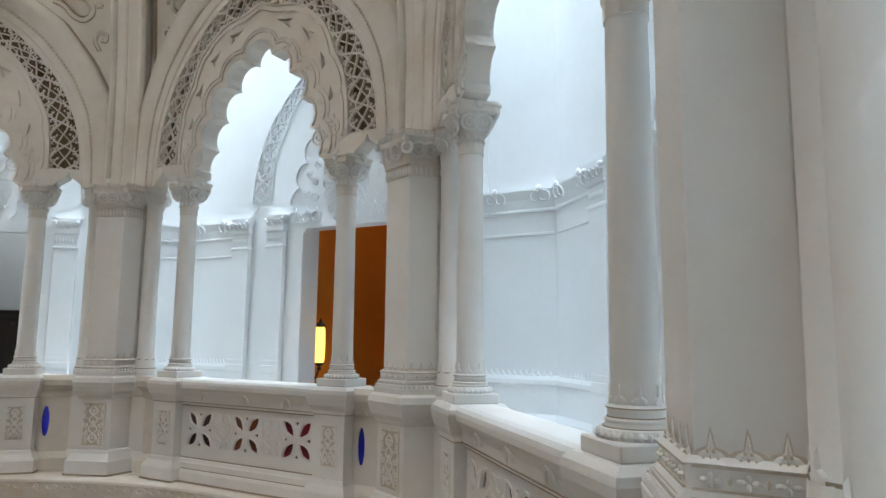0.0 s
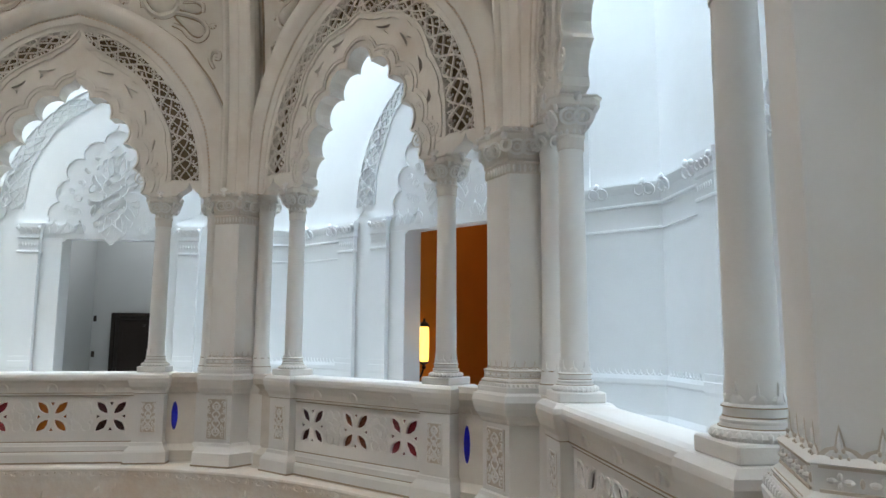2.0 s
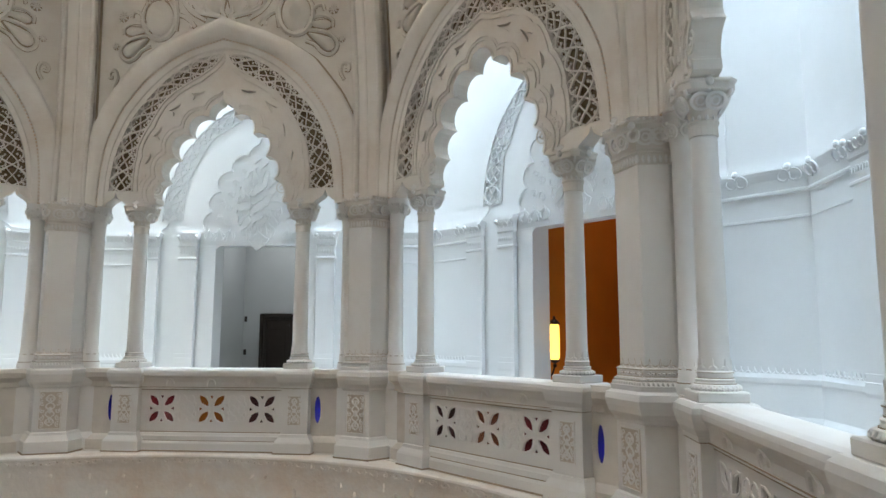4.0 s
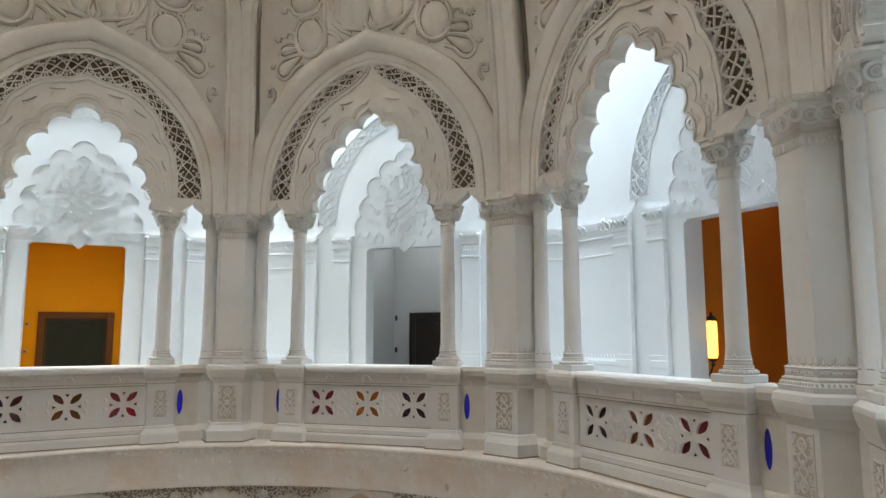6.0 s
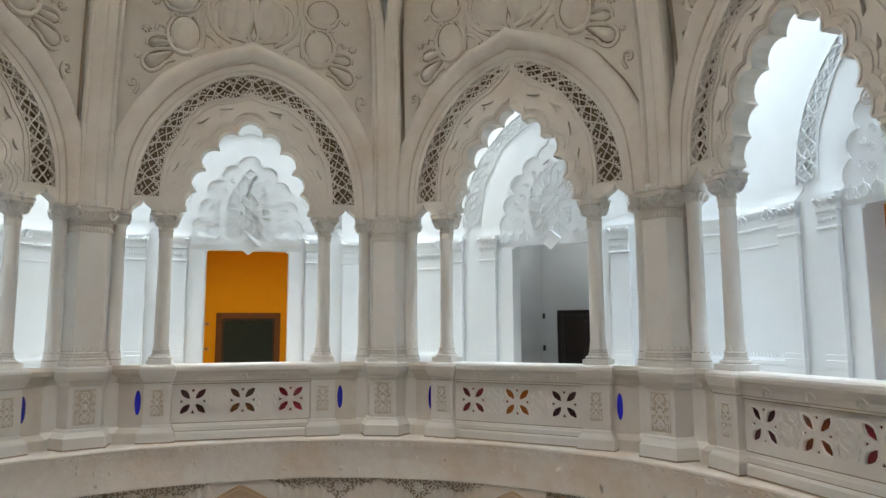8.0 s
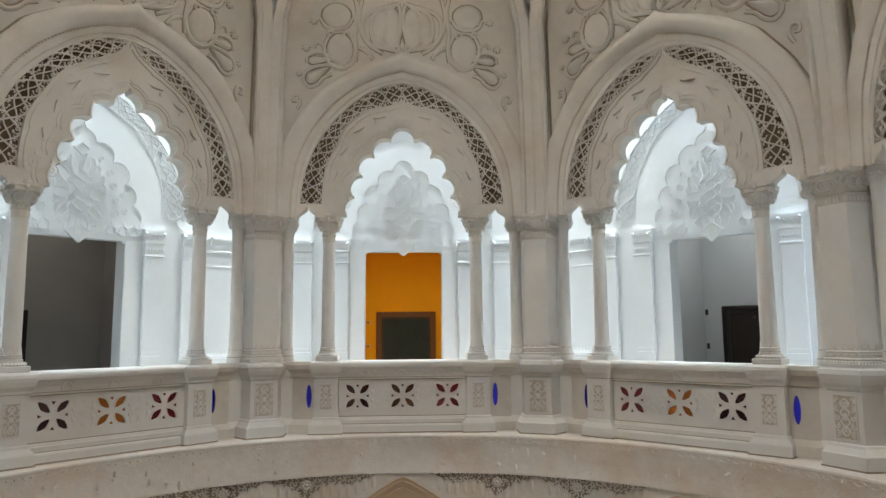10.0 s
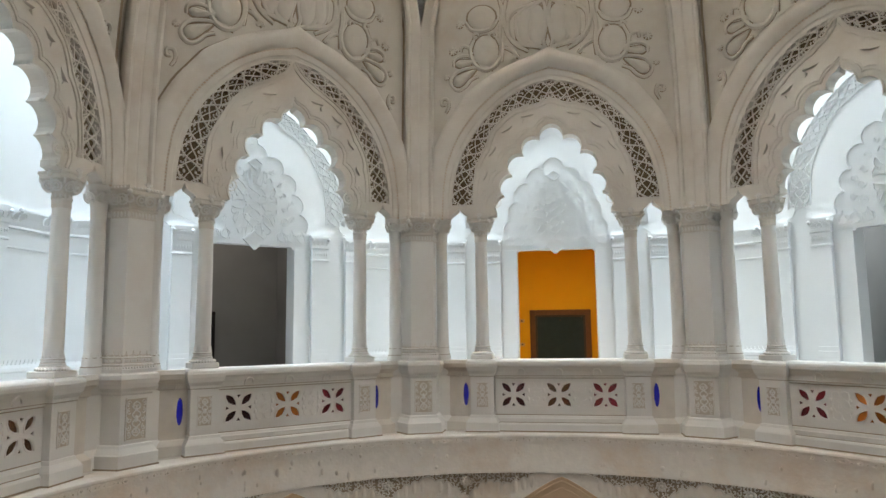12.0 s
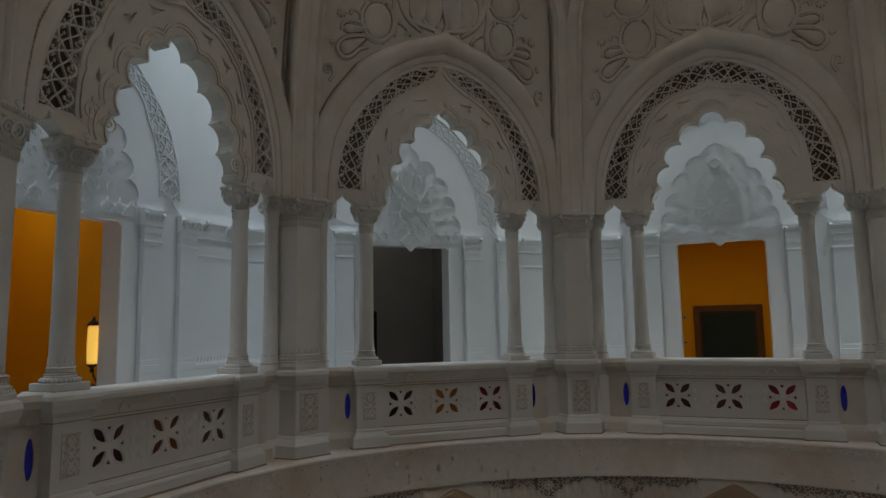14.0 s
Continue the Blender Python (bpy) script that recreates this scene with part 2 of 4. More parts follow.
def ring(bm, c, normal, r, t=0.008, n=12, squash=1.0, m=4):
    """A small raised ring."""
    nz = Vector(normal).normalized()
    side = nz.cross(Vector((0, 0, 1)))
    side = side.normalized() if side.length > 1e-4 else Vector((1, 0, 0))
    upv = side.cross(nz)
    c = Vector(c)
    rings = []
    for i in range(n):
        a = 2 * math.pi * i / n
        d = side * math.cos(a) * squash + upv * math.sin(a)
        rings.append([c + d * (r + t * math.cos(2 * math.pi * k / m + 0.78)) + nz * t * math.sin(2 * math.pi * k / m + 0.78) for k in range(m)])
    vs = [[bm.verts.new(p) for p in q] for q in rings]
    for i in range(n):
        a, b = vs[i], vs[(i + 1) % n]
        for k in range(m):
            bm.faces.new((a[k], a[(k + 1) % m], b[(k + 1) % m], b[k]))
    return bm


def knob(bm, c, r, sx=1.0, sy=0.6, sz=1.0, u=8, v=5):
    """A small rounded boss."""
    rows = []
    for j in range(v + 1):
        p = math.pi * (0.06 + 0.88 * j / v)
        rows.append([(c[0] + r * sx * math.sin(p) * math.cos(2 * math.pi * i / u), c[1] + r * sy * math.sin(p) * math.sin(2 * math.pi * i / u), c[2] - r * sz * math.cos(p)) for i in range(u)])
    return loft(bm, rows)


def crest(bm, c, normal, w, h, d=0.008):
    """A pointed crest leaf with two small lobes, standing on a shaft."""
    nz = Vector(normal).normalized()
    s = nz.cross(Vector((0, 0, 1))).normalized()
    c = Vector(c)
    z = Vector((0, 0, 1))
    pts = [(-0.5, 0), (-0.5, 0.18), (-0.34, 0.34), (-0.12, 0.42), (-0.07, 0.7), (0, 1), (0.07, 0.7), (0.12, 0.42), (0.34, 0.34), (0.5, 0.18), (0.5, 0)]
    rim = [bm.verts.new(c + s * a * w + z * b * h) for a, b in pts]
    mid = [bm.verts.new(c + s * a * w * 0.55 + z * (b * 0.85 + 0.02) * h + nz * d) for a, b in pts]
    for i in range(len(pts) - 1):
        bm.faces.new((rim[i], rim[i + 1], mid[i + 1], mid[i]))
    bm.faces.new(mid)
    return bm


def lace(kind, y, thick=0.0098):
    """Pierced interlace between the two outlines of the band: crossing strands, diamonds, and scrolls along both rims."""
    bm = bmesh.new()
    n = 110
    A_, B_ = resample(LACE_IN[kind], n), resample(LACE_OUT, n)

    def at_band(s, t, sg):
        s = min(max(s, 0), 1) * n
        i = min(int(s), n - 1)
        f = s - i
        p = A_[i].lerp(A_[i + 1], f).lerp(B_[i].lerp(B_[i + 1], f), t)
        return Vector((sg * p[0], y, p[1]))
    N = 9
    rnd = random.Random(11)
    for sg in (1, -1):
        waves = [(0.44, N, 0.0), (0.44, N, math.pi), (0.22, N, math.pi / 2), (0.22, N, -math.pi / 2)]
        for amp, fr, ph in waves:
            pts = [at_band(i / n, 0.5 + amp * math.sin(math.pi * fr * i / n + ph), sg) for i in range(n + 1)]
            tube(bm, pts, thick * (1.15 if amp > 0.3 else 0.9), 4, flat=1.9)
        for t in (0.0, 1.0):
            tube(bm, [at_band(i / 50, t, sg) for i in range(51)], thick * 1.3, 4, flat=2.0)
        m = N * 4
        for j in range(m):
            s0 = (j + 0.5) / m
            for t0, dr in ((0.15, 1), (0.85, -1)):
                # a comma-shaped scroll with a leaf at its eye
                turn = rnd.uniform(-0.4, 0.4) + (j % 2) * math.pi
                c = at_band(s0 + rnd.uniform(-0.12, 0.12) / m, t0, sg)
                size = rnd.uniform(0.024, 0.036)
                pts = [c + Vector((math.cos(a + turn) * dr, 0, math.sin(a + turn))) * size * (1 - 0.62 * q / 8) for q, a in ((q, q / 8 * 4.4) for q in range(9))]
                tube(bm, pts, [thick * (0.55 + 0.07 * q) for q in range(9)], 4, flat=1.7)
                if j % 2:
                    knob(bm, at_band(s0 + 0.45 / m, 0.5 + (t0 - 0.5) * 0.62, sg), rnd.uniform(0.012, 0.018), 1, 0.8, rnd.uniform(0.8, 1.6), 6, 4)
            # short ties from the rim to the strands
            t1 = 0.02 if j % 2 else 0.98
            tube(bm, [at_band(s0, t1, sg), at_band(s0 + 0.25 / m, 0.5 + (t1 - 0.5) * 0.5, sg)], thick * 0.7, 4, flat=1.6)
    return bm


SINKINGS = ((0.36, 4.735, 156, 0.115), (0.665, 4.535, 133, 0.105), (0.885, 4.20, 112, 0.10), (0.995, 3.83, 96, 0.085))


def sinkings():
    """Outlines of the slim pointed sinkings in the panel of an arch, along its curve."""
    out = []
    for s in (1, -1):
        for x, z, a, w in SINKINGS:
            d = Vector((math.cos(radians(a)) * s, math.sin(radians(a))))
            q = Vector((d[1], -d[0])) * s
            c = Vector((s * x, z))
            pts = [c + v for v in (d * w * 1.15, d * w * 0.2 + q * 0.020, q * 0.058 - d * w * 0.7, q * 0.004 - d * w * 0.5, q * -0.052 - d * w * 0.85, d * w * 0.1 - q * 0.022)]
            out.append([tuple(p) for p in (pts if s > 0 else pts[::-1])])
    return out


def panel_relief(th, kind, y0, material, dark):
    inner = LACE_IN[kind]
    point = 0.05 if kind == "B" else 0.0
    bm = bmesh.new()
    for g, r in ((0.012, 0.016), (0.105, 0.016), (0.15, 0.009)):
        f = [(x, z) for x, z in foils([(a * (1 + g * 0.9), b + g * 0.25, c) for a, b, c in LOBES], point, 6, g * 0.62)]
        tube(bm, [(x, y0 - 0.004, z) for x, z in mirrored(f)], r, 4, flat=1.3)
    # a scalloped fillet inside the lace
    n = 60
    for w, r, fl in ((0.055, 0.020, 1.2), (0.0, 0.014, 1.5)):
        pts = []
        P = resample(inner, n)
        for i, p in enumerate(P):
            g = (P[min(i + 1, n)] - P[max(i - 1, 0)]).normalized()
            o = -w - 0.022 * (1 - abs(math.sin(math.pi * 5 * i / n))) ** 2 * (1 if w else 0.3)
            pts.append((max(p[0] + g[1] * o, 0.0) if i < n else 0.0, p[1] - g[0] * o))
        tube(bm, [(x, y0 - 0.005, z) for x, z in mirrored(pts)], r, 4, flat=fl)
    for s in (1, -1):
        for (x, z) in ((1.04, 3.50), (0.86, 3.42)):
            ring(bm, (s * x, y0 - 0.003, z), (0, -1, 0), 0.075, 0.009, 12)
            ring(bm, (s * x, y0 - 0.003, z), (0, -1, 0), 0.030, 0.009, 8)
            knob(bm, (s * x, y0 - 0.003, z + 0.1), 0.016, 1, 0.7, 2, 6, 4)
        for i in range(4):
            x0_, z0_ = LOBES[i][0] * 1.30 + 0.04, LOBES[i][1] + 0.10 + 0.05 * i
            for k2 in range(3):
                ring(bm, (s * x0_ + 0.030 * (k2 - 1), y0 - 0.002, z0_ - 0.05 + 0.025 * (k2 % 2)), (0, -1, 0), 0.016, 0.006, 8)
    part("foil_moulding", bm, material, th)


def build_arch(kind, m, material, dark, name, label, group, depth=0.26):
    foil, inner = FOIL[kind], LACE_IN[kind]
    th = thing(name, m, label, "arch", group)
    y0, y1 = WF, WF + depth
    n = len(foil) - 1
    bm = bmesh.new()
    outl = mirrored([tuple(p) for p in resample(inner, n)])
    if depth > 0.1:
        # a face plate with slim sinkings over the body of the arch
        part("foiled_face", plate([mirrored(foil) + outl[::-1]] + sinkings(), y0, y0 + 0.052), material, th)
        strip(bm, mirrored(foil), outl, y0 + 0.050, y1)
    else:
        strip(bm, mirrored(foil), outl, y0, y1)
    part("foiled_panel", bm, material, th)
    # feet over the columns, the small pointed openings beside them, and the outer margin
    side = [(1.29, CAP1), (1.30, 3.225), (1.335, 3.255), (1.38, 3.285), (1.42, 3.315), (1.445, 3.385), (1.47, 3.315), (1.51, 3.285), (1.555, 3.255), (1.59, 3.225), (1.60, CAP1)]
    for s in (1, -1):
        bm = bmesh.new()
        up_, lo_ = [], []
        xs = [foil[0][0], 1.0, 1.12] + [p[0] for p in side] + [1.75, 1.95]
        zs = [foil[0][1] - 0.02, CAP1, CAP1] + [p[1] for p in side] + [CAP1, CAP1]
        for x, z in zip(xs, zs):
            lo_.append((s * x, z))
            up_.append((s * x, LZ + 0.012 if x > 1.0 else max(LZ - 0.1 + (x - foil[0][0]) * 0.6, z + 0.02)))
        strip(bm, lo_, up_, y0 + 0.004, y1 - 0.004)
        part("springer", bm, material, th)
    bm = bmesh.new()
    bmo = [(1.95, LZ), (1.95, 3.9)] + [(p[0] + 0.33, p[1] + 0.28) for p in LACE_OUT[12:]]
    strip(bm, mirrored([tuple(p) for p in resample(LACE_OUT, 40)]), mirrored([tuple(p) for p in resample(bmo, 40)]), y0 + 0.004, y1 - 0.004)
    part("spandrel", bm, material, th)
    # raised foil mouldings and pointed sinkings on the panel
    if depth > 0.1:
        panel_relief(th, kind, y0, material, dark)
    part("lace_band", lace(kind, y0 + (0.012 if depth > 0.1 else 0.002)), material, th, "pierced interlaced stucco lace")
    # sheet behind the lace, coloured with the shade of its holes
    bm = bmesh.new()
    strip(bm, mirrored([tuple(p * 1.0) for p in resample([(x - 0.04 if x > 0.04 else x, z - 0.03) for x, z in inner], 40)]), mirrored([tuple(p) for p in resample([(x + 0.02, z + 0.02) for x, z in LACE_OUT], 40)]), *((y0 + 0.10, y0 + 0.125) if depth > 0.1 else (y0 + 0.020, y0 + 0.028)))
    part("lace_backing", bm, dark, th, "backing behind the lace, toned for the shade in its holes")
    return th


for k in range(8):
    kind = "AB"[k % 2]
    if k < 2:
        a0 = build_arch(kind, rot(k) @ at(0, 0), STUCCO, HOLE_SHADE, "arch_screen", "foiled stucco arch with pierced lace band" if kind == "A" else "pointed foiled stucco arch with pierced lace band", "arches round the hall", 0.20)
        first = [a0] if k == 0 else first + [a0]
    else:
        copy_thing(first[k % 2], rot(k) @ at(0, 0))


def octo(hw, ch):
    """Square outline with cut corners."""
    return lambda o: [(sx * (hw + o) if a else sx * (hw + o - ch), sy * (hw + o - ch) if a else sy * (hw + o))
                      for sx, sy, a in ((1, -1, 1), (1, 1, 1), (1, 1, 0), (-1, 1, 0), (-1, 1, 1), (-1, -1, 1), (-1, -1, 0), (1, -1, 0))]


def round_crests(bm, r, z, n, w, h, x=0.0, y=0.0):
    for i in range(n):
        a = 2 * math.pi * (i + 0.5) / n
        d = Vector((math.cos(a), math.sin(a), 0))
        crest(bm, Vector((x, y, z)) + d * r, d, w, h)


def capital_rings(bm, r0, r1, z, x=0.0, y=0.0, n=6, size=0.05):
    """Interlaced rings, curls and buds round a capital."""
    for i in range(n):
        a = 2 * math.pi * i / n
        d = Vector((math.cos(a), math.sin(a), 0))
        t = Vector((-math.sin(a), math.cos(a), 0))
        c = Vector((x, y, z)) + d * r0
        nd = d - Vector((0, 0, 0.45))
        for s in (1, -1):
            ring(bm, c + t * s * size * 0.72 + d * (0.004 * s), nd, size * 0.82, size * 0.19, 14, 1.15)
            ring(bm, c + t * s * size * 0.72 + d * (0.004 * s), nd, size * 0.40, size * 0.12, 10)
        knob(bm, c + d * size * 0.2 + Vector((0, 0, size * 1.1)), size * 0.42, 1, 1, 1)
        c2 = Vector((x, y, z + size * 0.9)) + Vector((math.cos(a + math.pi / n), math.sin(a + math.pi / n), 0)) * r1
        ring(bm, c2, Vector((-math.sin(a + math.pi / n), math.cos(a + math.pi / n), 0)), size * 0.42, size * 0.22, 10)
        # small tongues on the neck
        for q in range(3):
            aa = a + (q - 1) * 2 * math.pi / n / 3
            dd = Vector((math.cos(aa), math.sin(aa), 0))
            knob(bm, Vector((x, y, z - size * 1.55)) + dd * (r0 - size * 0.75), size * 0.3, 0.7, 0.7, 1.5, 6, 4)


def palmettes(bm, x, y, r, z):
    """A small shell standing over each side of a capital."""
    for q in range(4):
        a = math.pi / 2 * q
        d = Vector((math.cos(a), math.sin(a), 0))
        t = Vector((-d.y, d.x, 0))
        c = Vector((x, y, z)) + d * (r + 0.004)
        knob(bm, c - Vector((0, 0, 0.025)), 0.030, 1, 1, 1)
        for j in (-2, -1, 0, 1, 2):
            e = t * math.sin(j * 0.45) + Vector((0, 0, 1)) * math.cos(j * 0.45)
            tube(bm, [c + e * 0.010, c + e * 0.045, c + e * 0.066], [0.006, 0.011, 0.005], 5)


def build_column(m):
    th = thing("column", m, "slender white stucco column standing on the balustrade", "column", "columns round the hall")
    part("plinth", box(bmesh.new(), -0.165, 0.165, -0.165, 0.165, 0, 0.07, 0.008), WHITE, th)
    bm = turned(bmesh.new(), [(0.15, 0.07), (0.162, 0.085), (0.150, 0.108), (0.128, 0.114), (0.122, 0.13), (0.126, 0.136), (0.126, 0.142), (0.112, 0.15), (0.112, 0.185), (0.118, 0.19), (0.106, 0.20)], 28)
    for i in range(28):
        a = 2 * math.pi * i / 28
        knob(bm, (0.152 * math.cos(a), 0.152 * math.sin(a), 0.088), 0.014, 1, 1, 1.3, 6, 4)
    part("base", bm, WHITE, th, smooth=True)
    part("shaft", turned(bmesh.new(), [(0.098, 0.20), (0.097, 0.5), (0.094, 1.1), (0.090, 1.6), (0.087, CAP0 - RAIL + 0.01)], 28), WHITE, th, smooth=True)
    bm = bmesh.new()
    round_crests(bm, 0.099, 0.198, 8, 0.066, 0.085)
    tagged(part("crest_ring", bm, WHITE, th), kind="stuff")
    bm = bmesh.new()
    for r, z in ((0.113, 0.152), (0.117, 0.187), (0.131, 0.114)):
        ring(bm, (0, 0, z), (0, 0, 1), r, 0.0035, 20)
    part("grime_ring", bm, AGED_SHADE, th, "brown grime in the joints of the base")
    h0, h1 = CAP0 - RAIL, CAP1 - RAIL
    bm = turned(bmesh.new(), [(0.09, h0 - 0.1), (0.097, h0 - 0.095), (0.097, h0 - 0.02), (0.108, h0), (0.092, h0 + 0.02), (0.10, h0 + 0.08), (0.135, h0 + 0.15), (0.16, h0 + 0.185)], 16)
    sq = octo(0.185, 0.06)
    stacked(bm, [(-0.02, h0 + 0.185), (0.0, h0 + 0.20), (0.0, h1 - 0.025), (0.012, h1 - 0.015), (0.012, h1)], sq)
    part("capital", bm, STUCCO, th)
    bm = bmesh.new()
    capital_rings(bm, 0.142, 0.185, h0 + 0.125, n=4, size=0.068)
    palmettes(bm, 0.0, 0.0, 0.19, h1)
    tagged(part("capital_ornament", bm, WHITE, th, "interlaced rings and curls", smooth=True), kind="stuff")
    return th


col = build_column(at(COL_U, 0, RAIL))
for k in range(8):
    for s in (1, -1):
        if (k, s) != (0, 1):
            copy_thing(col, rot(k) @ (at(COL_U * s, 0, RAIL) if k != 4 else at(1.17 * s, 0.09, RAIL)))


def carving(bm, m, w, h):
    """Low relief of knots, rings and leaves on an upright panel; m places it, its face looks along local -y."""
    b2 = bmesh.new()
    for ph in (0, math.pi):
        tube(b2, [(w * 0.20 * math.sin(q / 24 * math.pi * 4 + ph), 0, (-0.42 + 0.84 * q / 24) * h) for q in range(25)], 0.010, 4)
    for s in (1, -1):
        for i, z in enumerate((-0.38, -0.20, 0.0, 0.20, 0.38)):
            tube(b2, [(s * w * (0.36 + 0.09 * math.cos(a)), 0, (z + 0.07 * math.sin(a)) * h) for a in [0.9 + 0.62 * q + i for q in range(8)]], [0.010 - 0.0006 * q for q in range(8)], 4)
            knob(b2, (s * w * 0.37, 0, z * h), 0.022 * h, 1, 0.5, 1.3, 6, 4)
        for z in (-0.29, 0.29):
            ring(b2, (s * w * 0.06, 0, z * h), (0, -1, 0), 0.045 * h, 0.007, 8)
    knob(b2, (0, 0, 0), 0.06 * h, 1, 0.4, 1.5, 8, 4)
    for a, b in (((-w / 2, -h / 2), (w / 2, -h / 2)), ((w / 2, -h / 2), (w / 2, h / 2)), ((w / 2, h / 2), (-w / 2, h / 2)), ((-w / 2, h / 2), (-w / 2, -h / 2))):
        tube(b2, [(a[0], 0, a[1]), (b[0], 0, b[1])], 0.007, 4)
    b2.transform(m)
    me = bpy.data.meshes.new("carving")
    b2.to_mesh(me)
    b2.free()
    bm.from_mesh(me)
    bpy.data.meshes.remove(me)
    return bm


def build_pier(m):
    """Pier at a corner; y points away from the hall's centre."""
    th = thing("pier", m, "faceted white stucco pier with attached colonnettes", "pier", "piers round the hall")
    def o8(o):
        """Six-sided plan: a front, two splayed cheeks and a straight back, o metres out from the base's line."""
        f, g = (0.193 + 0.66 * o, -0.345 - o), (0.295 + o, -0.097 - 0.2 * o)
        return [(-f[0], f[1]), f, g, (g[0], 0.235 + o), (-g[0], 0.235 + o), (-g[0], g[1])]

    part("pedestal", stacked(bmesh.new(), [(0.085, 0), (0.085, 0.15), (0.07, 0.165), (0.03, 0.22), (0.02, 0.25), (0.0, 0.26), (0, 0.8), (0.015, 0.815), (0.02, 0.84), (0.05, 0.88), (0.065, 0.93), (0.075, 0.98), (0.065, 1.03), (0.03, 1.05)], o8), WHITE, th)
    bm = bmesh.new()
    carving(bm, Matrix.Translation((0, -0.353, 0.53)), 0.25, 0.46)
    part("carved_panel", bm, WHITE, th, "carved knotwork panel")
    part("panel_ground", box(bmesh.new(), -0.133, 0.133, -0.351, -0.34, 0.295, 0.765), BROWN_STUCCO, th, "darker ground of the carving")
    bm = bmesh.new()
    oo = o8(0.022)
    for i in range(6):
        p, q = Vector((*oo[i], 1.105)), Vector((*oo[(i + 1) % 6], 1.105))
        cnt = max(2, round((q - p).length / 0.034))
        for j in range(cnt):
            knob(bm, p.lerp(q, (j + 0.5) / cnt), 0.013, 1, 1, 1.6, 6, 4)
    tagged(part("gadroon_band", bm, WHITE, th), kind="stuff")
    part("base", stacked(bmesh.new(), [(0.03, 1.05), (0.035, 1.09), (0.005, 1.125), (0.012, 1.14), (0.0, 1.15), (-0.012, 1.16), (-0.012, 1.215), (-0.004, 1.22), (-0.03, 1.235)], o8), WHITE, th)
    bm = bmesh.new()
    stain = bmesh.new()
    oo = o8(-0.032)
    for i in range(6):
        p, q = Vector((*oo[i], 0)), Vector((*oo[(i + 1) % 6], 0))
        ln = (q - p).length
        nn = Vector(((q - p).y, -(q - p).x, 0)).normalized()
        if nn.dot((p + q) / 2) < 0:
            nn = -nn
        cnt = max(1, round(ln / 0.095))
        t = (q - p).normalized()
        for j in range(cnt):
            c = p.lerp(q, (j + 0.5) / cnt)
            foot = c + Vector((0, 0, 1.222))
            crest(bm, foot + nn * 0.002, nn, 0.066, 0.070, 0.005)
            crest(stain, foot + nn * 0.0012, nn, 0.090, 0.082, 0.0015)
            for sx, sz in ((-0.016, 0.008), (0.016, 0.008), (0, 0.012), (-0.007, 0.026), (0.007, 0.026)):
                knob(stain, foot + Vector((0, 0, sz)) + nn * 0.008 + t * sx, 0.0042, 1, 1, 1.4, 6, 4)
            # flowers and bars in the band below
            low = c + Vector((0, 0, 1.186)) + nn * 0.022
            for e in (1, -1):
                knob(bm, low + t * e * 0.016, 0.012, 1.0, 1.0, 0.55, 6, 4)
                knob(bm, low + Vector((0, 0, e * 0.010)), 0.007, 0.8, 0.8, 1.2, 6, 4)
            knob(stain, low + t * ln / cnt * 0.5 - nn * 0.002, 0.006, 0.9, 0.9, 1.8, 6, 4)
        for z, o, r in ((1.214, 0.0225, 0.0045), (1.163, 0.0225, 0.0045), (1.143, 0.037, 0.004), (1.128, 0.040, 0.003)):
            tube(stain, [p + nn * o + Vector((0, 0, z)), q + nn * o + Vector((0, 0, z))], r, 4)
    tagged(part("crest_band", bm, WHITE, th, "crest of pointed leaves"), kind="stuff")
    tagged(part("crest_grime", stain, BROWN_STUCCO, th, "brown grime round the crest"), kind="stuff")
    foot = [Vector((x, y, 0.008)) for x, y in o8(0.088)]
    part("grime_shade_line", tube(bmesh.new(), foot + foot[:1], 0.012, 4, up=(0, 0, 1)), AGED_SHADE, th, "brown grime along the foot")
    part("shaft", stacked(bmesh.new(), [(-0.035, 1.22), (-0.035, CAP0 + 0.02)], o8), WHITE, th)
    part("capital", stacked(bmesh.new(), [(-0.032, CAP0 - 0.1), (-0.026, CAP0 - 0.09), (-0.026, CAP0 - 0.01), (-0.01, CAP0), (-0.025, CAP0 + 0.03), (-0.005, CAP0 + 0.12), (0.04, CAP0 + 0.18), (0.04, CAP0 + 0.22), (0.06, CAP0 + 0.235), (0.06, CAP1 + 0.003)], o8), STUCCO, th)
    bm = bmesh.new()
    oo = o8(0.0)
    for i in range(6):
        p, q = Vector((*oo[i], 0)), Vector((*oo[(i + 1) % 6], 0))
        nn = Vector(((q - p).y, -(q - p).x, 0)).normalized()
        if nn.dot((p + q) / 2) < 0:
            nn = -nn
        c = (p + q) / 2 + Vector((0, 0, CAP0 + 0.115)) + nn * 0.022
        t = (q - p).normalized()
        ln = (q - p).length
        for e in (-1, 1):
            ring(bm, c + t * e * 0.052 + nn * 0.004 * e, nn - Vector((0, 0, 0.25)), 0.060, 0.014, 14, 1.15)
            ring(bm, c + t * e * 0.052 + nn * 0.004 * e, nn - Vector((0, 0, 0.25)), 0.028, 0.009, 10)
        ring(bm, p + Vector((0, 0, CAP0 + 0.125)) + p.normalized() * 0.018, p.normalized(), 0.045, 0.015, 12)
        knob(bm, p + Vector((0, 0, CAP0 + 0.20)) + p.normalized() * 0.05, 0.032, 1, 1, 1)
        cnt = max(2, round(ln / 0.045))
        for j in range(cnt):
            e = p.lerp(q, (j + 0.5) / cnt)
            knob(bm, e + Vector((0, 0, CAP0 - 0.055)) - nn * 0.022, 0.014, 1, 1, 2.4, 6, 4)
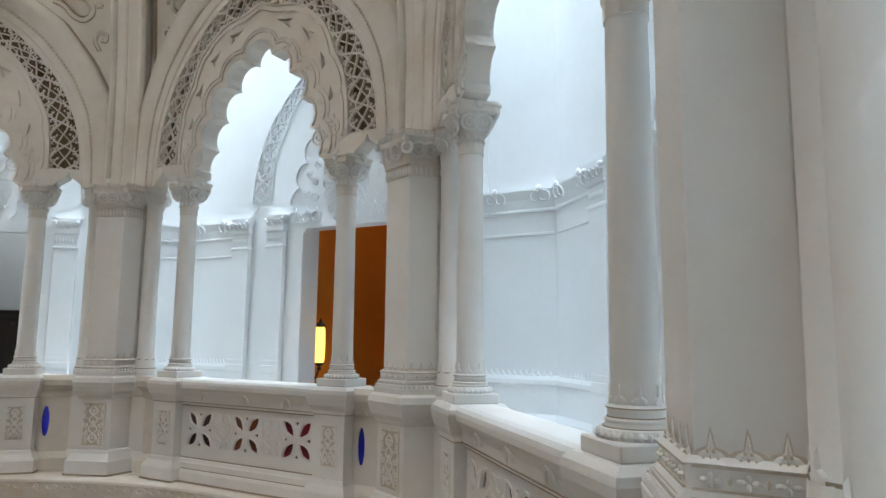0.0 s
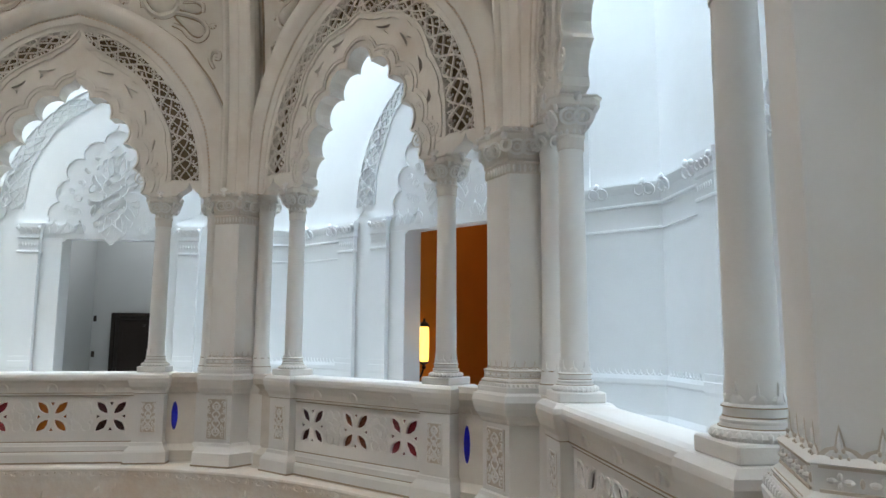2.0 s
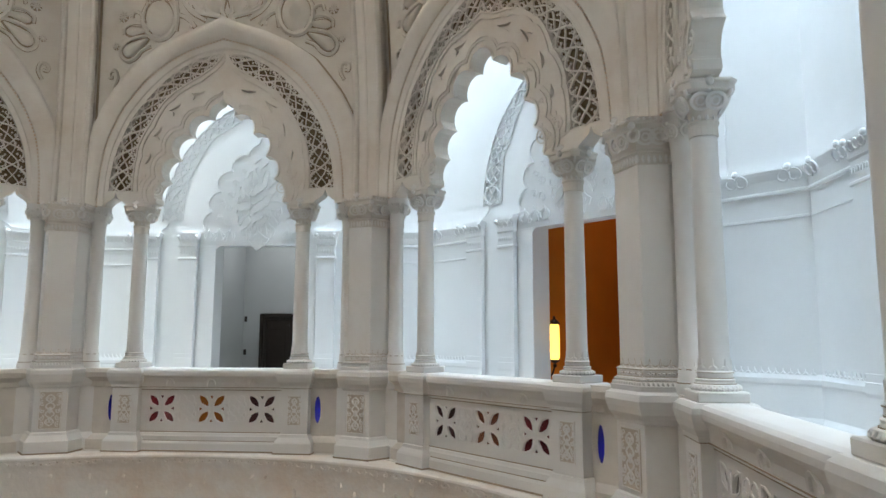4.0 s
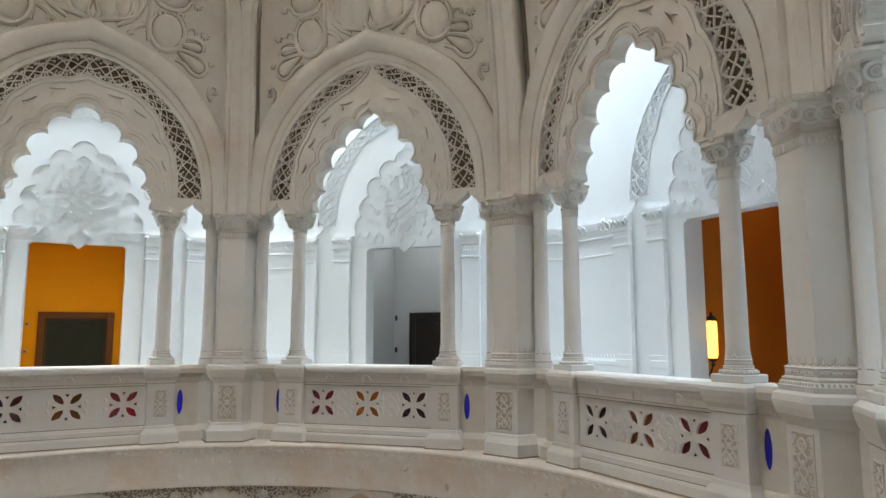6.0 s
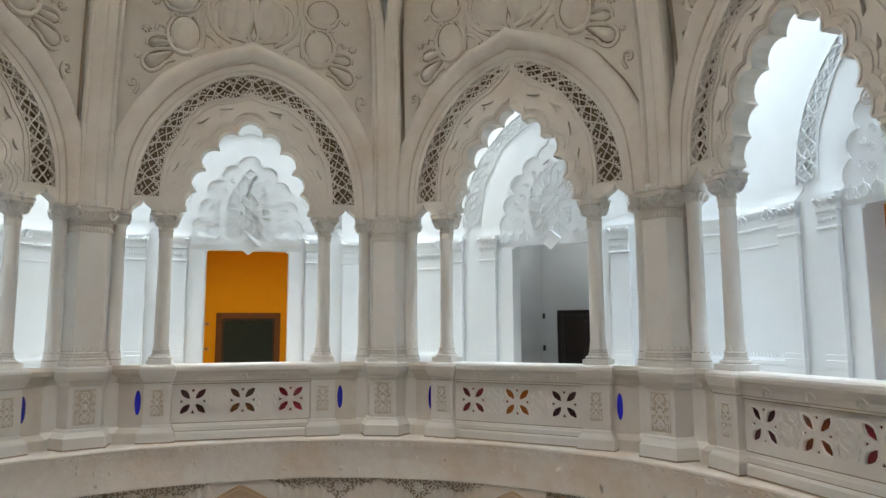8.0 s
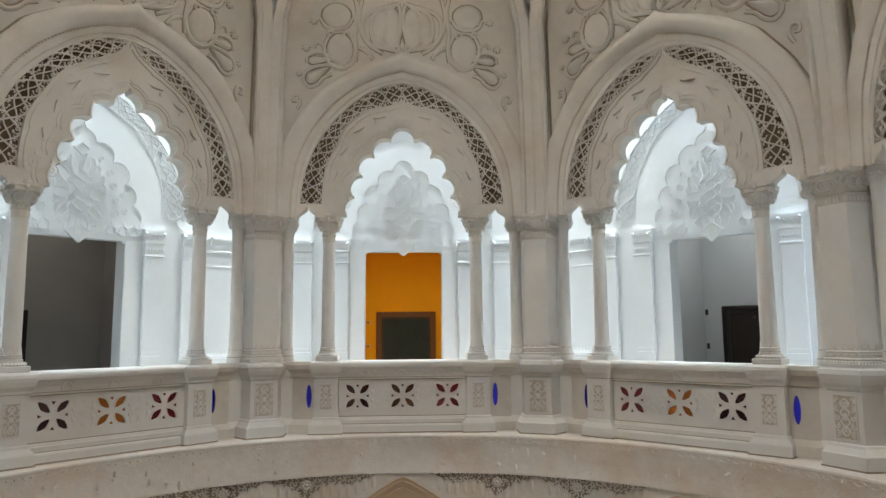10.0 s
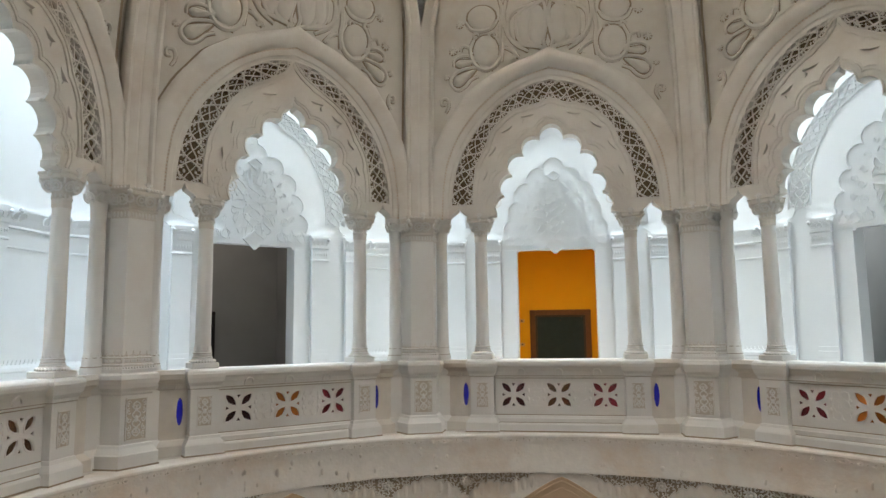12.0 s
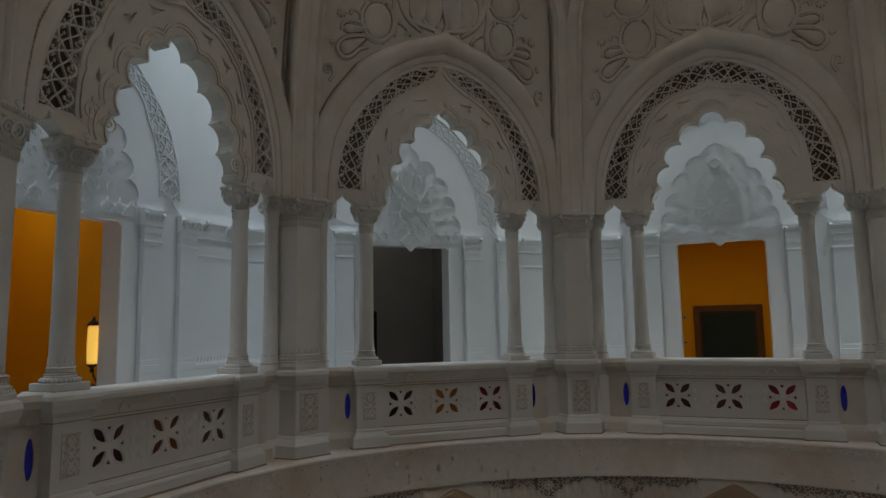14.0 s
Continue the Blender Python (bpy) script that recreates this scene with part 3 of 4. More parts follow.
            knob(bm, e + Vector((0, 0, CAP1 - 0.018)) + nn * 0.060, 0.013, 1.2, 1, 1, 6, 4)
    palmettes(bm, 0, 0, 0.405, CAP1)
    tagged(part("capital_ornament", bm, WHITE, th, "interlaced rings and shells", smooth=True), kind="stuff")
    for s in (1, -1):
        x, y = s * 0.368, -0.03
        part("colonnette_pedestal", stacked(bmesh.new(), [(0.04, 0), (0.04, 0.14), (0.01, 0.2), (0, 0.22), (0, 0.81), (0.012, 0.83), (0.03, 0.9), (0.035, 0.97), (0.02, 1.05)], lambda o: [(x + a * (0.09 + o), y + b * (0.09 + o)) for a, b in ((1, 1), (-1, 1), (-1, -1), (1, -1))]), WHITE, th)
        part("colonnette", turned(bmesh.new(), [(0.12, 1.05), (0.125, 1.09), (0.112, 1.12), (0.105, 1.15), (0.10, 1.22), (0.092, 1.235), (0.088, 1.9), (0.084, CAP0 - 0.1), (0.09, CAP0 - 0.09), (0.09, CAP0), (0.1, CAP0 + 0.1), (0.14, CAP0 + 0.19), (0.15, CAP0 + 0.2), (0.15, CAP1)], 20, x, y), WHITE, th, smooth=True)
        bm = bmesh.new()
        ring(bm, (x, y, 1.225), (0, 0, 1), 0.096, 0.006, 16)
        ring(bm, (x, y, 1.125), (0, 0, 1), 0.113, 0.006, 16)
        part("grime_ring", bm, AGED_SHADE, th, "brown grime round the base")
        bm = bmesh.new()
        capital_rings(bm, 0.125, 0.15, CAP0 + 0.12, x, y, 4, 0.060)
        round_crests(bm, 0.092, 1.22, 7, 0.062, 0.072, x, y)
        tagged(part("colonnette_ornament", bm, WHITE, th, smooth=True), kind="stuff")
    return th


RV = APO / C8
CORNER = Matrix.Rotation(radians(-22.5), 4, "Z") @ Matrix.Translation((0, RV, 0))
PIER_AT = Matrix.Rotation(radians(-22.5), 4, "Z") @ Matrix.Translation((0, RV - 0.10, 0))
pier = build_pier(PIER_AT)
for k in range(1, 8):
    copy_thing(pier, rot(k) @ PIER_AT)


def petals(cx, cz, r, a, wid):
    """Outline of one pointed petal of a pierced cross."""
    out = []
    for t, s in ((0.16, 0.0), (0.35, 0.6), (0.62, 1.0), (0.85, 0.6), (1.0, 0.0), (0.85, -0.6), (0.62, -1.0), (0.35, -0.6)):
        dx, dz = math.cos(radians(a)), math.sin(radians(a))
        out.append((cx + r * t * dx - wid * s * dz, cz + r * t * dz + wid * s * dx))
    return out


CX = 0.667                      # crosses either side of the middle one


def build_balustrade(m, tints):
    th = thing("balustrade", m, "white stucco balustrade with pierced crosses and coloured glass", "balustrade", "balustrades round the hall")
    x0 = COL_U - 0.18
    bm = bmesh.new()
    prof = [(-0.135, 0), (-0.135, 0.10), (-0.12, 0.125), (-0.105, 0.13), (-0.105, 0.19), (-0.095, 0.20), (-0.085, 0.225), (-0.076, 0.235), (0.076, 0.235), (0.10, 0.2), (0.135, 0.1), (0.135, 0)]
    loft(bm, [[(x, y, z) for y, z in prof] for x in (-x0, x0)])
    part("base", bm, WHITE, th)
    bm = bmesh.new()
    prof = [(-0.076, 0.775), (-0.095, 0.78), (-0.095, 0.80), (-0.105, 0.81), (-0.115, 0.87), (-0.145, 0.93), (-0.165, 0.955), (-0.17, 0.99), (-0.165, 1.02), (-0.145, 1.042), (-0.10, 1.05), (0.10, 1.05), (0.145, 1.042), (0.165, 1.02), (0.165, 0.97), (0.115, 0.87), (0.10, 0.80), (0.076, 0.775)]
    loft(bm, [[(x, y, z) for y, z in prof] for x in (-x0, x0)])
    part("handrail", bm, WHITE, th)
    holes = [petals(c, 0.53, 0.238, a, 0.044) for c in (-CX, 0, CX) for a in (45, 135, 225, 315)]
    for c in (-CX, 0, CX):
        for dx, dz in ((0, 1), (0, -1), (1, 0), (-1, 0)):
            tri = ((0.165, -0.026), (0.165, 0.026), (0.12, 0.0))
            holes.append([(c + dx * a - dz * b, 0.53 + dz * a + dx * b) for a, b in tri])
    part("pierced_panel", plate([[(-x0, 0.235), (x0, 0.235), (x0, 0.778), (-x0, 0.778)]] + holes, -0.075, 0.075), WHITE, th)
    for c, tint in zip((-CX, 0, CX), tints):
        part("glass_pane", box(bmesh.new(), c - 0.2, c + 0.2, -0.058, -0.050, 0.33, 0.73), GLASS[tint], th, "%s glass pane" % {"wine": "dark red"}.get(tint, tint))
    for c in (-CX / 2, CX / 2):
        bm = bmesh.new()
        for j in range(3):
            for i in range(2):
                ring(bm, (c - 0.055 + 0.11 * i, -0.078, 0.41 + 0.12 * j), (0, -1, 0), 0.05, 0.009, 12)
        ring(bm, (c, -0.078, 0.53), (0, -1, 0), 0.10, 0.009, 14)
        ring(bm, (c, -0.078, 0.53), (0, -1, 0), 0.035, 0.009, 10)
        for s in (1, -1):
            knob(bm, (c + s * 0.115, -0.078, 0.47), 0.022, 1, 0.5, 1.5, 6, 4)
            knob(bm, (c + s * 0.115, -0.078, 0.59), 0.022, 1, 0.5, 1.5, 6, 4)
        tagged(part("knot_relief", bm, WHITE, th, "shallow carved knot"), kind="stuff")
    for c in (-CX, 0, CX):
        bm = bmesh.new()
        for a in range(4):
            pts = petals(c, 0.53, 0.25, 45 + 90 * a, 0.062)
            tube(bm, [(x, -0.077, z) for x, z in pts + pts[:1]], 0.009, 4)
        part("cross_edge", bm, WHITE, th)
    for y, z, r in ((-0.079, 0.772, 0.007), (-0.078, 0.240, 0.007), (-0.107, 0.133, 0.006), (-0.113, 0.806, 0.005), (-0.138, 0.008, 0.012)):
        part("grime_shade_line", tube(bmesh.new(), [(-x0, y, z), (0, y, z), (x0, y, z)], r, 4), AGED_SHADE, th, "brown grime along a joint")
    for c in (-0.55, 0.0, 0.55):
        bm = bmesh.new()
        tube(bm, [(c + 0.055 * math.cos(a), -0.118 - 0.01 * math.sin(a), 0.845 + 0.065 * math.sin(a)) for a in [math.pi * q / 10 * 1.15 - 0.1 for q in range(11)]], [0.010 + 0.008 * math.sin(math.pi * q / 10) for q in range(11)], 5)
        part("rail_scroll", bm, WHITE, th)
    for s in (1, -1):
        c = s * COL_U
        sh = lambda o: [(c + a * (0.175 + o), b * (0.165 + o)) for a, b in ((1, 1), (-1, 1), (-1, -1), (1, -1))]
        bm = stacked(bmesh.new(), [(0.065, 0), (0.065, 0.13), (0.055, 0.15), (0.02, 0.20), (0.012, 0.235), (0, 0.24), (0, 0.8), (0.012, 0.81), (0.015, 0.84), (0.04, 0.885), (0.055, 0.94), (0.062, 0.985), (0.055, 1.02), (0.025, 1.05)], sh)
        post = part("post", bm, WHITE, th)
        foot = [Vector((x, y, 0.008)) for x, y in sh(0.068)]
        part("grime_shade_line", tube(bmesh.new(), foot + foot[:1], 0.011, 4, up=(0, 0, 1)), AGED_SHADE, post, "brown grime along the foot")
        neck = [Vector((x, y, 0.803)) for x, y in sh(0.004)]
        part("grime_shade_line", tube(bmesh.new(), neck + neck[:1], 0.005, 4, up=(0, 0, 1)), AGED_SHADE, post, "brown grime along a joint")
        bm = bmesh.new()
        carving(bm, Matrix.Translation((c, -0.169, 0.53)), 0.17, 0.36)
        part("carved_panel", bm, WHITE, post, "carved knotwork panel")
        part("panel_ground", box(bmesh.new(), c - 0.09, c + 0.09, -0.168, -0.16, 0.345, 0.715), BROWN_STUCCO, post, "darker ground of the carving")
        e0, e1 = COL_U + 0.15, PIER_U - 0.36
        ves = [(s * 1.387 + 0.04 * math.sin(math.pi * i / 8) * sg, 0.53 + 0.17 * math.cos(math.pi * i / 8)) for sg, rng in ((1, range(0, 9)), (-1, range(7, 0, -1))) for i in rng]
        part("side_panel", plate([[(s * e0, 0.0), (s * e1, 0.0), (s * e1, 0.86), (s * e0, 0.86)], ves], -0.03, 0.05), WORN, th)
        bm = bmesh.new()
        prof = [(-0.09, 0), (-0.09, 0.13), (-0.05, 0.18), (-0.03, 0.2), (0.05, 0.2), (0.09, 0)]
        loft(bm, [[(s * x, y, z) for y, z in prof] for x in (e0, e1)])
        part("side_base", bm, WORN, th)
        bm = bmesh.new()
        prof = [(-0.03, 0.80), (-0.05, 0.81), (-0.06, 0.87), (-0.10, 0.93), (-0.11, 0.99), (-0.09, 1.04), (0.10, 1.04), (0.10, 0.8)]
        loft(bm, [[(s * x, y, z) for y, z in prof] for x in (e0, e1)])
        tube(bm, [(s * 1.387 + 0.07 * math.cos(a), -0.05, 0.80 + 0.07 * math.sin(a)) for a in [math.pi * q / 10 for q in range(11)]], 0.009, 5)
        part("side_rail", bm, WORN, th)
        part("blue_pane", box(bmesh.new(), s * 1.387 - 0.06, s * 1.387 + 0.06, -0.020, -0.012, 0.33, 0.73), GLASS["blue"], th, "blue glass lancet")
    return th


TINTS = {0: ("wine", "brown", "red"), 1: ("wine", "orange", "red"), 2: ("wine", "rust", "brown"), 7: ("red", "orange", "wine"), 6: ("wine", "rust", "red"), 5: ("clear", "clear", "clear"), 3: ("wine", "orange", "red"), 4: ("red", "orange", "wine")}
for k in range(8):
    build_balustrade(rot(k) @ at(0, 0), TINTS[k])


# ---- vault ----
def ogee_z(u):
    u = abs(u)
    pts = OGEE[::-1]
    for (a, za), (b, zb) in zip(pts, pts[1:]):
        if a <= u <= b and b > a:
            return za + (zb - za) * (u - a) / (b - a)
    return 3.2


VTOP = 9.0
BACK = 0.20                     # the vault lies this far behind the edge of the arches


def half_at(z):
    return (APO + vault_w(z)) * T8


def vault_point(s, z, off=0.0):
    """A point of the vault of the far bay, s from -1 to 1 across it; off: towards the hall."""
    return Vector((s * half_at(z), vault_w(z) - off, z))


def on_vault(u, z, off=0.0):
    z += 0.10 * (z - 4.85)
    return Vector((u * 1.025, vault_w(z) + BACK - off, z))


def s_to_z(s):
    lo, hi = 3.2, 6.0
    for _ in range(30):
        mid = (lo + hi) / 2
        if ogee_z(s * half_at(mid)) < mid:
            hi = mid
        else:
            lo = mid
    return hi


def bulge(bm, u, z, ru, rz, h, tilt=0.0, n=18, m=4, tail=0.0):
    """A flat swelling lobe of stucco on the vault; tail draws its lower end out to a point."""
    rings = []
    for j in range(m + 1):
        f = math.cos(j / m * math.pi / 2)
        rr = []
        for i in range(n):
            a = 2 * math.pi * i / n
            du, dz = ru * math.cos(a), rz * math.sin(a) * (1 + (tail if math.sin(a) > 0 else 0))
            if tail and math.sin(a) > 0:
                du *= 1 - 0.6 * math.sin(a)
            x = du * math.cos(tilt) - dz * math.sin(tilt)
            y = du * math.sin(tilt) + dz * math.cos(tilt)
            rr.append(on_vault(u + x * f, z + y * f, (1 - (1 - math.sin(j / m * math.pi / 2)) ** 1) * h * 1.6 - 0.004))
        rings.append(rr)
    loft(bm, rings[:-1], True, False)
    bm.faces.new([bm.verts.new(p) for p in rings[-2]])
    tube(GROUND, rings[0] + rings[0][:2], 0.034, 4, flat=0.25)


GROUND = bmesh.new()            # brown edging round the reliefs: grime, with their contact shade put into its colour


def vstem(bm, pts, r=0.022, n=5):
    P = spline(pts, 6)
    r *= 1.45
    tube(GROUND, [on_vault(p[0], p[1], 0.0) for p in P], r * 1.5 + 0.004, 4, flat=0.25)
    k = len(P) - 1
    tube(bm, [on_vault(p[0], p[1], 0.012) for p in P], [r * (0.45 + 0.75 * math.sin(math.pi * (0.12 + 0.76 * i / k))) for i in range(k + 1)], n)


def build_vault(m):
    th = thing("vault_bay", m, "carved white stucco vault with relief leaves", "vault", "vaults round the hall")
    bm = bmesh.new()
    ns, nz = 60, 40
    SS = [(i / ns * 2 - 1) * 0.995 for i in range(ns + 1)]
    rows = []
    for s in SS:
        z0 = s_to_z(s)
        rows.append([vault_point(s, z0 + (VTOP - z0) * j / nz, -BACK) for j in range(nz + 1)])
    loft(bm, rows, closed=False)
    part("vault_shell", bm, STUCCO, th, smooth=True)
    out = [vault_point(s, s_to_z(s)) for s in SS]
    go = [(-1.93, vault_w(3.2), 3.2)] + [p for p in out if p.z > 3.75] + [(1.93, vault_w(3.2), 3.2)]
    gi = [(-1.57, WF - 0.004, 3.2)] + [(x * 1.005, WF - 0.004, z + 0.008) for x, z in mirrored(LACE_OUT)] + [(1.57, WF - 0.004, 3.2)]
    n = 64
    A_, B_ = resample(gi, n), resample(go, n)
    bm = bmesh.new()
    layers = [A_]
    for f, bow in ((0.10, 0.0), (0.12, -0.014), (0.31, -0.016), (0.33, 0.006), (0.37, 0.006), (0.39, -0.022), (0.55, -0.046), (0.75, -0.05), (0.9, -0.035)):
        layers.append([a.lerp(b, f) + Vector((0, bow, 0)) for a, b in zip(A_, B_)])
    layers.append(B_)
    layers.append([b + Vector((0, 0.03, 0.035 if b.z > 3.6 else 0)) for b in B_])
    layers.append([b + Vector((0, BACK + 0.03, 0.045 if b.z > 3.6 else 0)) for b in B_])
    loft(bm, layers, closed=False)
    part("arch_soffit", bm, STUCCO, th, smooth=True)
    # brown line along the crease: grime, with the arch edge's shade painted in
    part("grime_shade_line", tube(bmesh.new(), [p + Vector((0, BACK - 0.004, 0.062)) for p in out if p.z > 4.1], 0.022, 4, flat=0.5), AGED_SHADE, th, "brown grime and painted shade above the arch")
    bm = bmesh.new()
    for i, p in enumerate(resample([a.lerp(b, 0.35) for a, b in zip(A_, B_)], 130)):
        knob(bm, p + Vector((0, -0.004, 0)), 0.017, 1.25, 0.8, 0.8, u=6, v=3)
    tagged(part("beading", bm, BEAD, th, "row of stained ochre beads"), kind="stuff")
    for f, r in ((0.315, 0.007), (0.385, 0.007)):
        part("grime_shade_line", tube(bmesh.new(), [a.lerp(b, f) + Vector((0, -0.012, 0)) for a, b in zip(A_, B_)], r, 4), WORN, th, "worn edge of the moulding")
    # relief: a lobed fruit in the middle, and drops, leaves, stems and rosettes either side
    for s in (1, -1):
        for u, ru, rz, h, tl in ((0.16, 0.15, 0.30, 0.055, 0.0), (0.34, 0.13, 0.27, 0.045, 0.18)):
            bm = bmesh.new()
            bulge(bm, s * u, 6.07, ru, rz, h, s * tl)
            part("fruit_lobe", bm, STUCCO, th, smooth=True)
        stems = [[(0.03, 5.74), (0.05 + w * 0.75, 5.86), (w, 6.08), (w * 0.85, 6.28), (0.06, 6.42)] for w in (0.03, 0.31, 0.47, 0.60)]
        stems += [[(0.30, 5.72), (0.50, 5.84), (0.62, 6.02), (0.66, 6.25), (0.60, 6.5)], [(0.45, 5.64), (0.55, 5.75), (0.66, 5.80)]]
        for st in stems:
            bm = bmesh.new()
            vstem(bm, [(s * u, z) for u, z in st], 0.021)
            part("stem", bm, STUCCO, th, smooth=True)
    for s in (1, -1):
        bm = bmesh.new()
        bulge(bm, s * 0.95, 5.77, 0.20, 0.23, 0.05)
        ringpts = [(s * 0.95 + 0.235 * math.cos(a), 5.77 + 0.265 * math.sin(a)) for a in [math.pi * (0.75 + 1.5 * q / 8) for q in range(9)]]
        vstem(bm, ringpts, 0.022)
        bulge(bm, s * 1.00, 6.25, 0.22, 0.17, 0.05)
        vstem(bm, [(s * 1.24, 6.2), (s * 1.16, 6.09), (s * 1.0, 6.06), (s * 0.84, 6.1), (s * 0.76, 6.2)], 0.02)
        for cu, cz in ((s * 0.86, 5.98), (s * 1.10, 5.99)):
            vstem(bm, [(cu + 0.05 * math.cos(a) * (1 - q / 14), cz + 0.05 * math.sin(a) * (1 - q / 14)) for q, a in enumerate([0.6 * j for j in range(9)])], 0.014)
        tagged(part("drop_relief", bm, STUCCO, th, "rounded drop in relief", smooth=True), kind="stuff")
        bm = bmesh.new()
        bulge(bm, s * 1.37, 5.38, 0.085, 0.11, 0.05, s * 1.07, tail=1.7)
        bulge(bm, s * 1.33, 5.62, 0.055, 0.10, 0.045, s * 1.5, tail=1.7)
        vstem(bm, [(s * 0.84, 5.50), (s * 1.02, 5.55), (s * 1.22, 5.545), (s * 1.40, 5.50), (s * 1.50, 5.40), (s * 1.49, 5.30), (s * 1.40, 5.24), (s * 1.29, 5.28), (s * 1.20, 5.37), (s * 1.08, 5.42)], 0.018)
        vstem(bm, [(s * 1.04, 5.60), (s * 1.16, 5.70), (s * 1.32, 5.725), (s * 1.44, 5.67), (s * 1.45, 5.58)], 0.016)
        vstem(bm, [(s * 1.16, 5.74), (s * 1.22, 5.84), (s * 1.31, 5.86), (s * 1.34, 5.79)], 0.015)
        vstem(bm, [(s * 1.60, 4.92), (s * 1.55, 5.02), (s * 1.58, 5.12), (s * 1.66, 5.11), (s * 1.66, 5.04), (s * 1.61, 5.04)], 0.015)
        vstem(bm, [(s * 0.72, 5.60), (s * 0.70, 5.80), (s * 0.72, 6.0), (s * 0.68, 6.3), (s * 0.72, 6.5)], 0.022)
        tagged(part("leaf_relief", bm, STUCCO, th, "curling leaf in relief", smooth=True), kind="stuff")
        for u, z, r in ((1.34, 6.17, 0.06), (1.46, 5.80, 0.065), (1.57, 5.43, 0.045)):
            bm = bmesh.new()
            c = on_vault(s * u, z, 0.02)
            knob(bm, c, r * 0.34, 1, 0.8, 1)
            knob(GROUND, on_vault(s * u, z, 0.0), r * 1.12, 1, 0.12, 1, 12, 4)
            for q in range(8):
                a = 2 * math.pi * q / 8 + 0.2
                d = Vector((math.cos(a), 0, math.sin(a)))
                tube(bm, [c + d * r * 0.28, c + d * r * 0.75, c + d * r * 1.35], [r * 0.13, r * 0.22, r * 0.06], 5)
            part("rosette", bm, STUCCO, th)
    bm = bmesh.new()
    for u, z, r in ((0.07, 5.72, 0.05), (-0.07, 5.72, 0.05), (0.52, 5.66, 0.035), (-0.52, 5.66, 0.035)):
        ring(bm, on_vault(u, z, 0.02), (0, -1, 0), r * 0.7, r * 0.4, 10)
        knob(bm, on_vault(u, z, 0.03), r * 0.35)
    tagged(part("curl_relief", bm, STUCCO, th, smooth=True), kind="stuff")
    tagged(part("relief_ground", GROUND, AGED_SHADE, th, "brown grime and painted shade round the reliefs"), kind="stuff")
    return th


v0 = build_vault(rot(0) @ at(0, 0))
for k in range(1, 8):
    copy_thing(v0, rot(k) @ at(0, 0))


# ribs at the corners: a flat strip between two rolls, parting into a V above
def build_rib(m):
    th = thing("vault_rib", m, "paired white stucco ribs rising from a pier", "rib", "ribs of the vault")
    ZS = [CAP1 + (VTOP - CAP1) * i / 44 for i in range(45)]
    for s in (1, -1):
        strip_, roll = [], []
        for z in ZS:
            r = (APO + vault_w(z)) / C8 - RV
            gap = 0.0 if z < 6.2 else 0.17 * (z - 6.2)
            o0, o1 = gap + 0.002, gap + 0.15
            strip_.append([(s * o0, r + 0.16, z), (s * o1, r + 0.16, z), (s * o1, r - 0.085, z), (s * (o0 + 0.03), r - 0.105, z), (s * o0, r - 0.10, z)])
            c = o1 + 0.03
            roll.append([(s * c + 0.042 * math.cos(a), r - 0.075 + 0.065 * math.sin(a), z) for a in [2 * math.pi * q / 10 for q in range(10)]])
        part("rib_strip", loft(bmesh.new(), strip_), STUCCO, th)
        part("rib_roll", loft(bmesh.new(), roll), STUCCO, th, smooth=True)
        # the shade of the groove beside the rib, painted as a brown line
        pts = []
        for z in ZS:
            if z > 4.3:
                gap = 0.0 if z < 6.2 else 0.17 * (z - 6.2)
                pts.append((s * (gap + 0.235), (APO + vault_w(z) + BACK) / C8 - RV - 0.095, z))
        part("grime_shade_line", tube(bmesh.new(), pts, 0.022, 4), AGED_SHADE, th, "brown painted shade beside the rib")
    return th


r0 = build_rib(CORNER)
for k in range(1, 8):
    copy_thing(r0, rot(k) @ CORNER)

# unseen dome cap, with a lantern shaft added to narrow the top light
rt = (APO + vault_w(VTOP)) / C8
oct_ring = lambda r, z: [(r * math.sin(math.pi / 8 + math.pi / 4 * i), r * math.cos(math.pi / 8 + math.pi / 4 * i), z) for i in range(8)]
bm = loft(bmesh.new(), [oct_ring(r, z) for r, z in ((rt + 0.3, VTOP - 0.02), (rt + 0.3, 10.3), (1.7, 10.3), (1.7, 12.5), (1.4, 12.5), (1.4, 9.98), (rt, 9.98), (rt, VTOP - 0.02))], True, False)
tagged(part("dome_cap", bm, STUCCO), "unseen white stucco dome cap with an added light shaft", "ceiling", kind="structure")
# shell that closes the back of the vault towards the skylights
bm = loft(bmesh.new(), [oct_ring(r, z) for r, z in (((APO + 0.16) / C8, 5.35), ((APO + 0.16) / C8, TOPZ + 0.3), (rt + 0.25, VTOP))], True, False)
tagged(part("wall_inner", bm, PLASTER), "white plaster back of the vault above the gallery", "wall", kind="structure")


# ---- gallery ----
def ring_slab(bm, r0, r1, z0, z1, n=8, ph=math.pi / 8):
    pts = lambda r, z: [(r * math.sin(ph + 2 * math.pi * i / n), r * math.cos(ph + 2 * math.pi * i / n), z) for i in range(n)]
    vs = [[bm.verts.new(p) for p in pts(r, z)] for r, z in ((r0, z0), (r1, z0), (r1, z1), (r0, z1))]
    for a in range(4):
        for i in range(n):
            j = (i + 1) % n
            bm.faces.new((vs[a][i], vs[a][j], vs[(a + 1) % 4][j], vs[(a + 1) % 4][i]))
    return bm


FLOOR = -0.2
tagged(part("floor", ring_slab(bmesh.new(), (APO + 0.12) / C8, (WALL + 0.3) / C8, -0.4, FLOOR), TILE), "pale stone gallery floor", "floor", kind="structure")
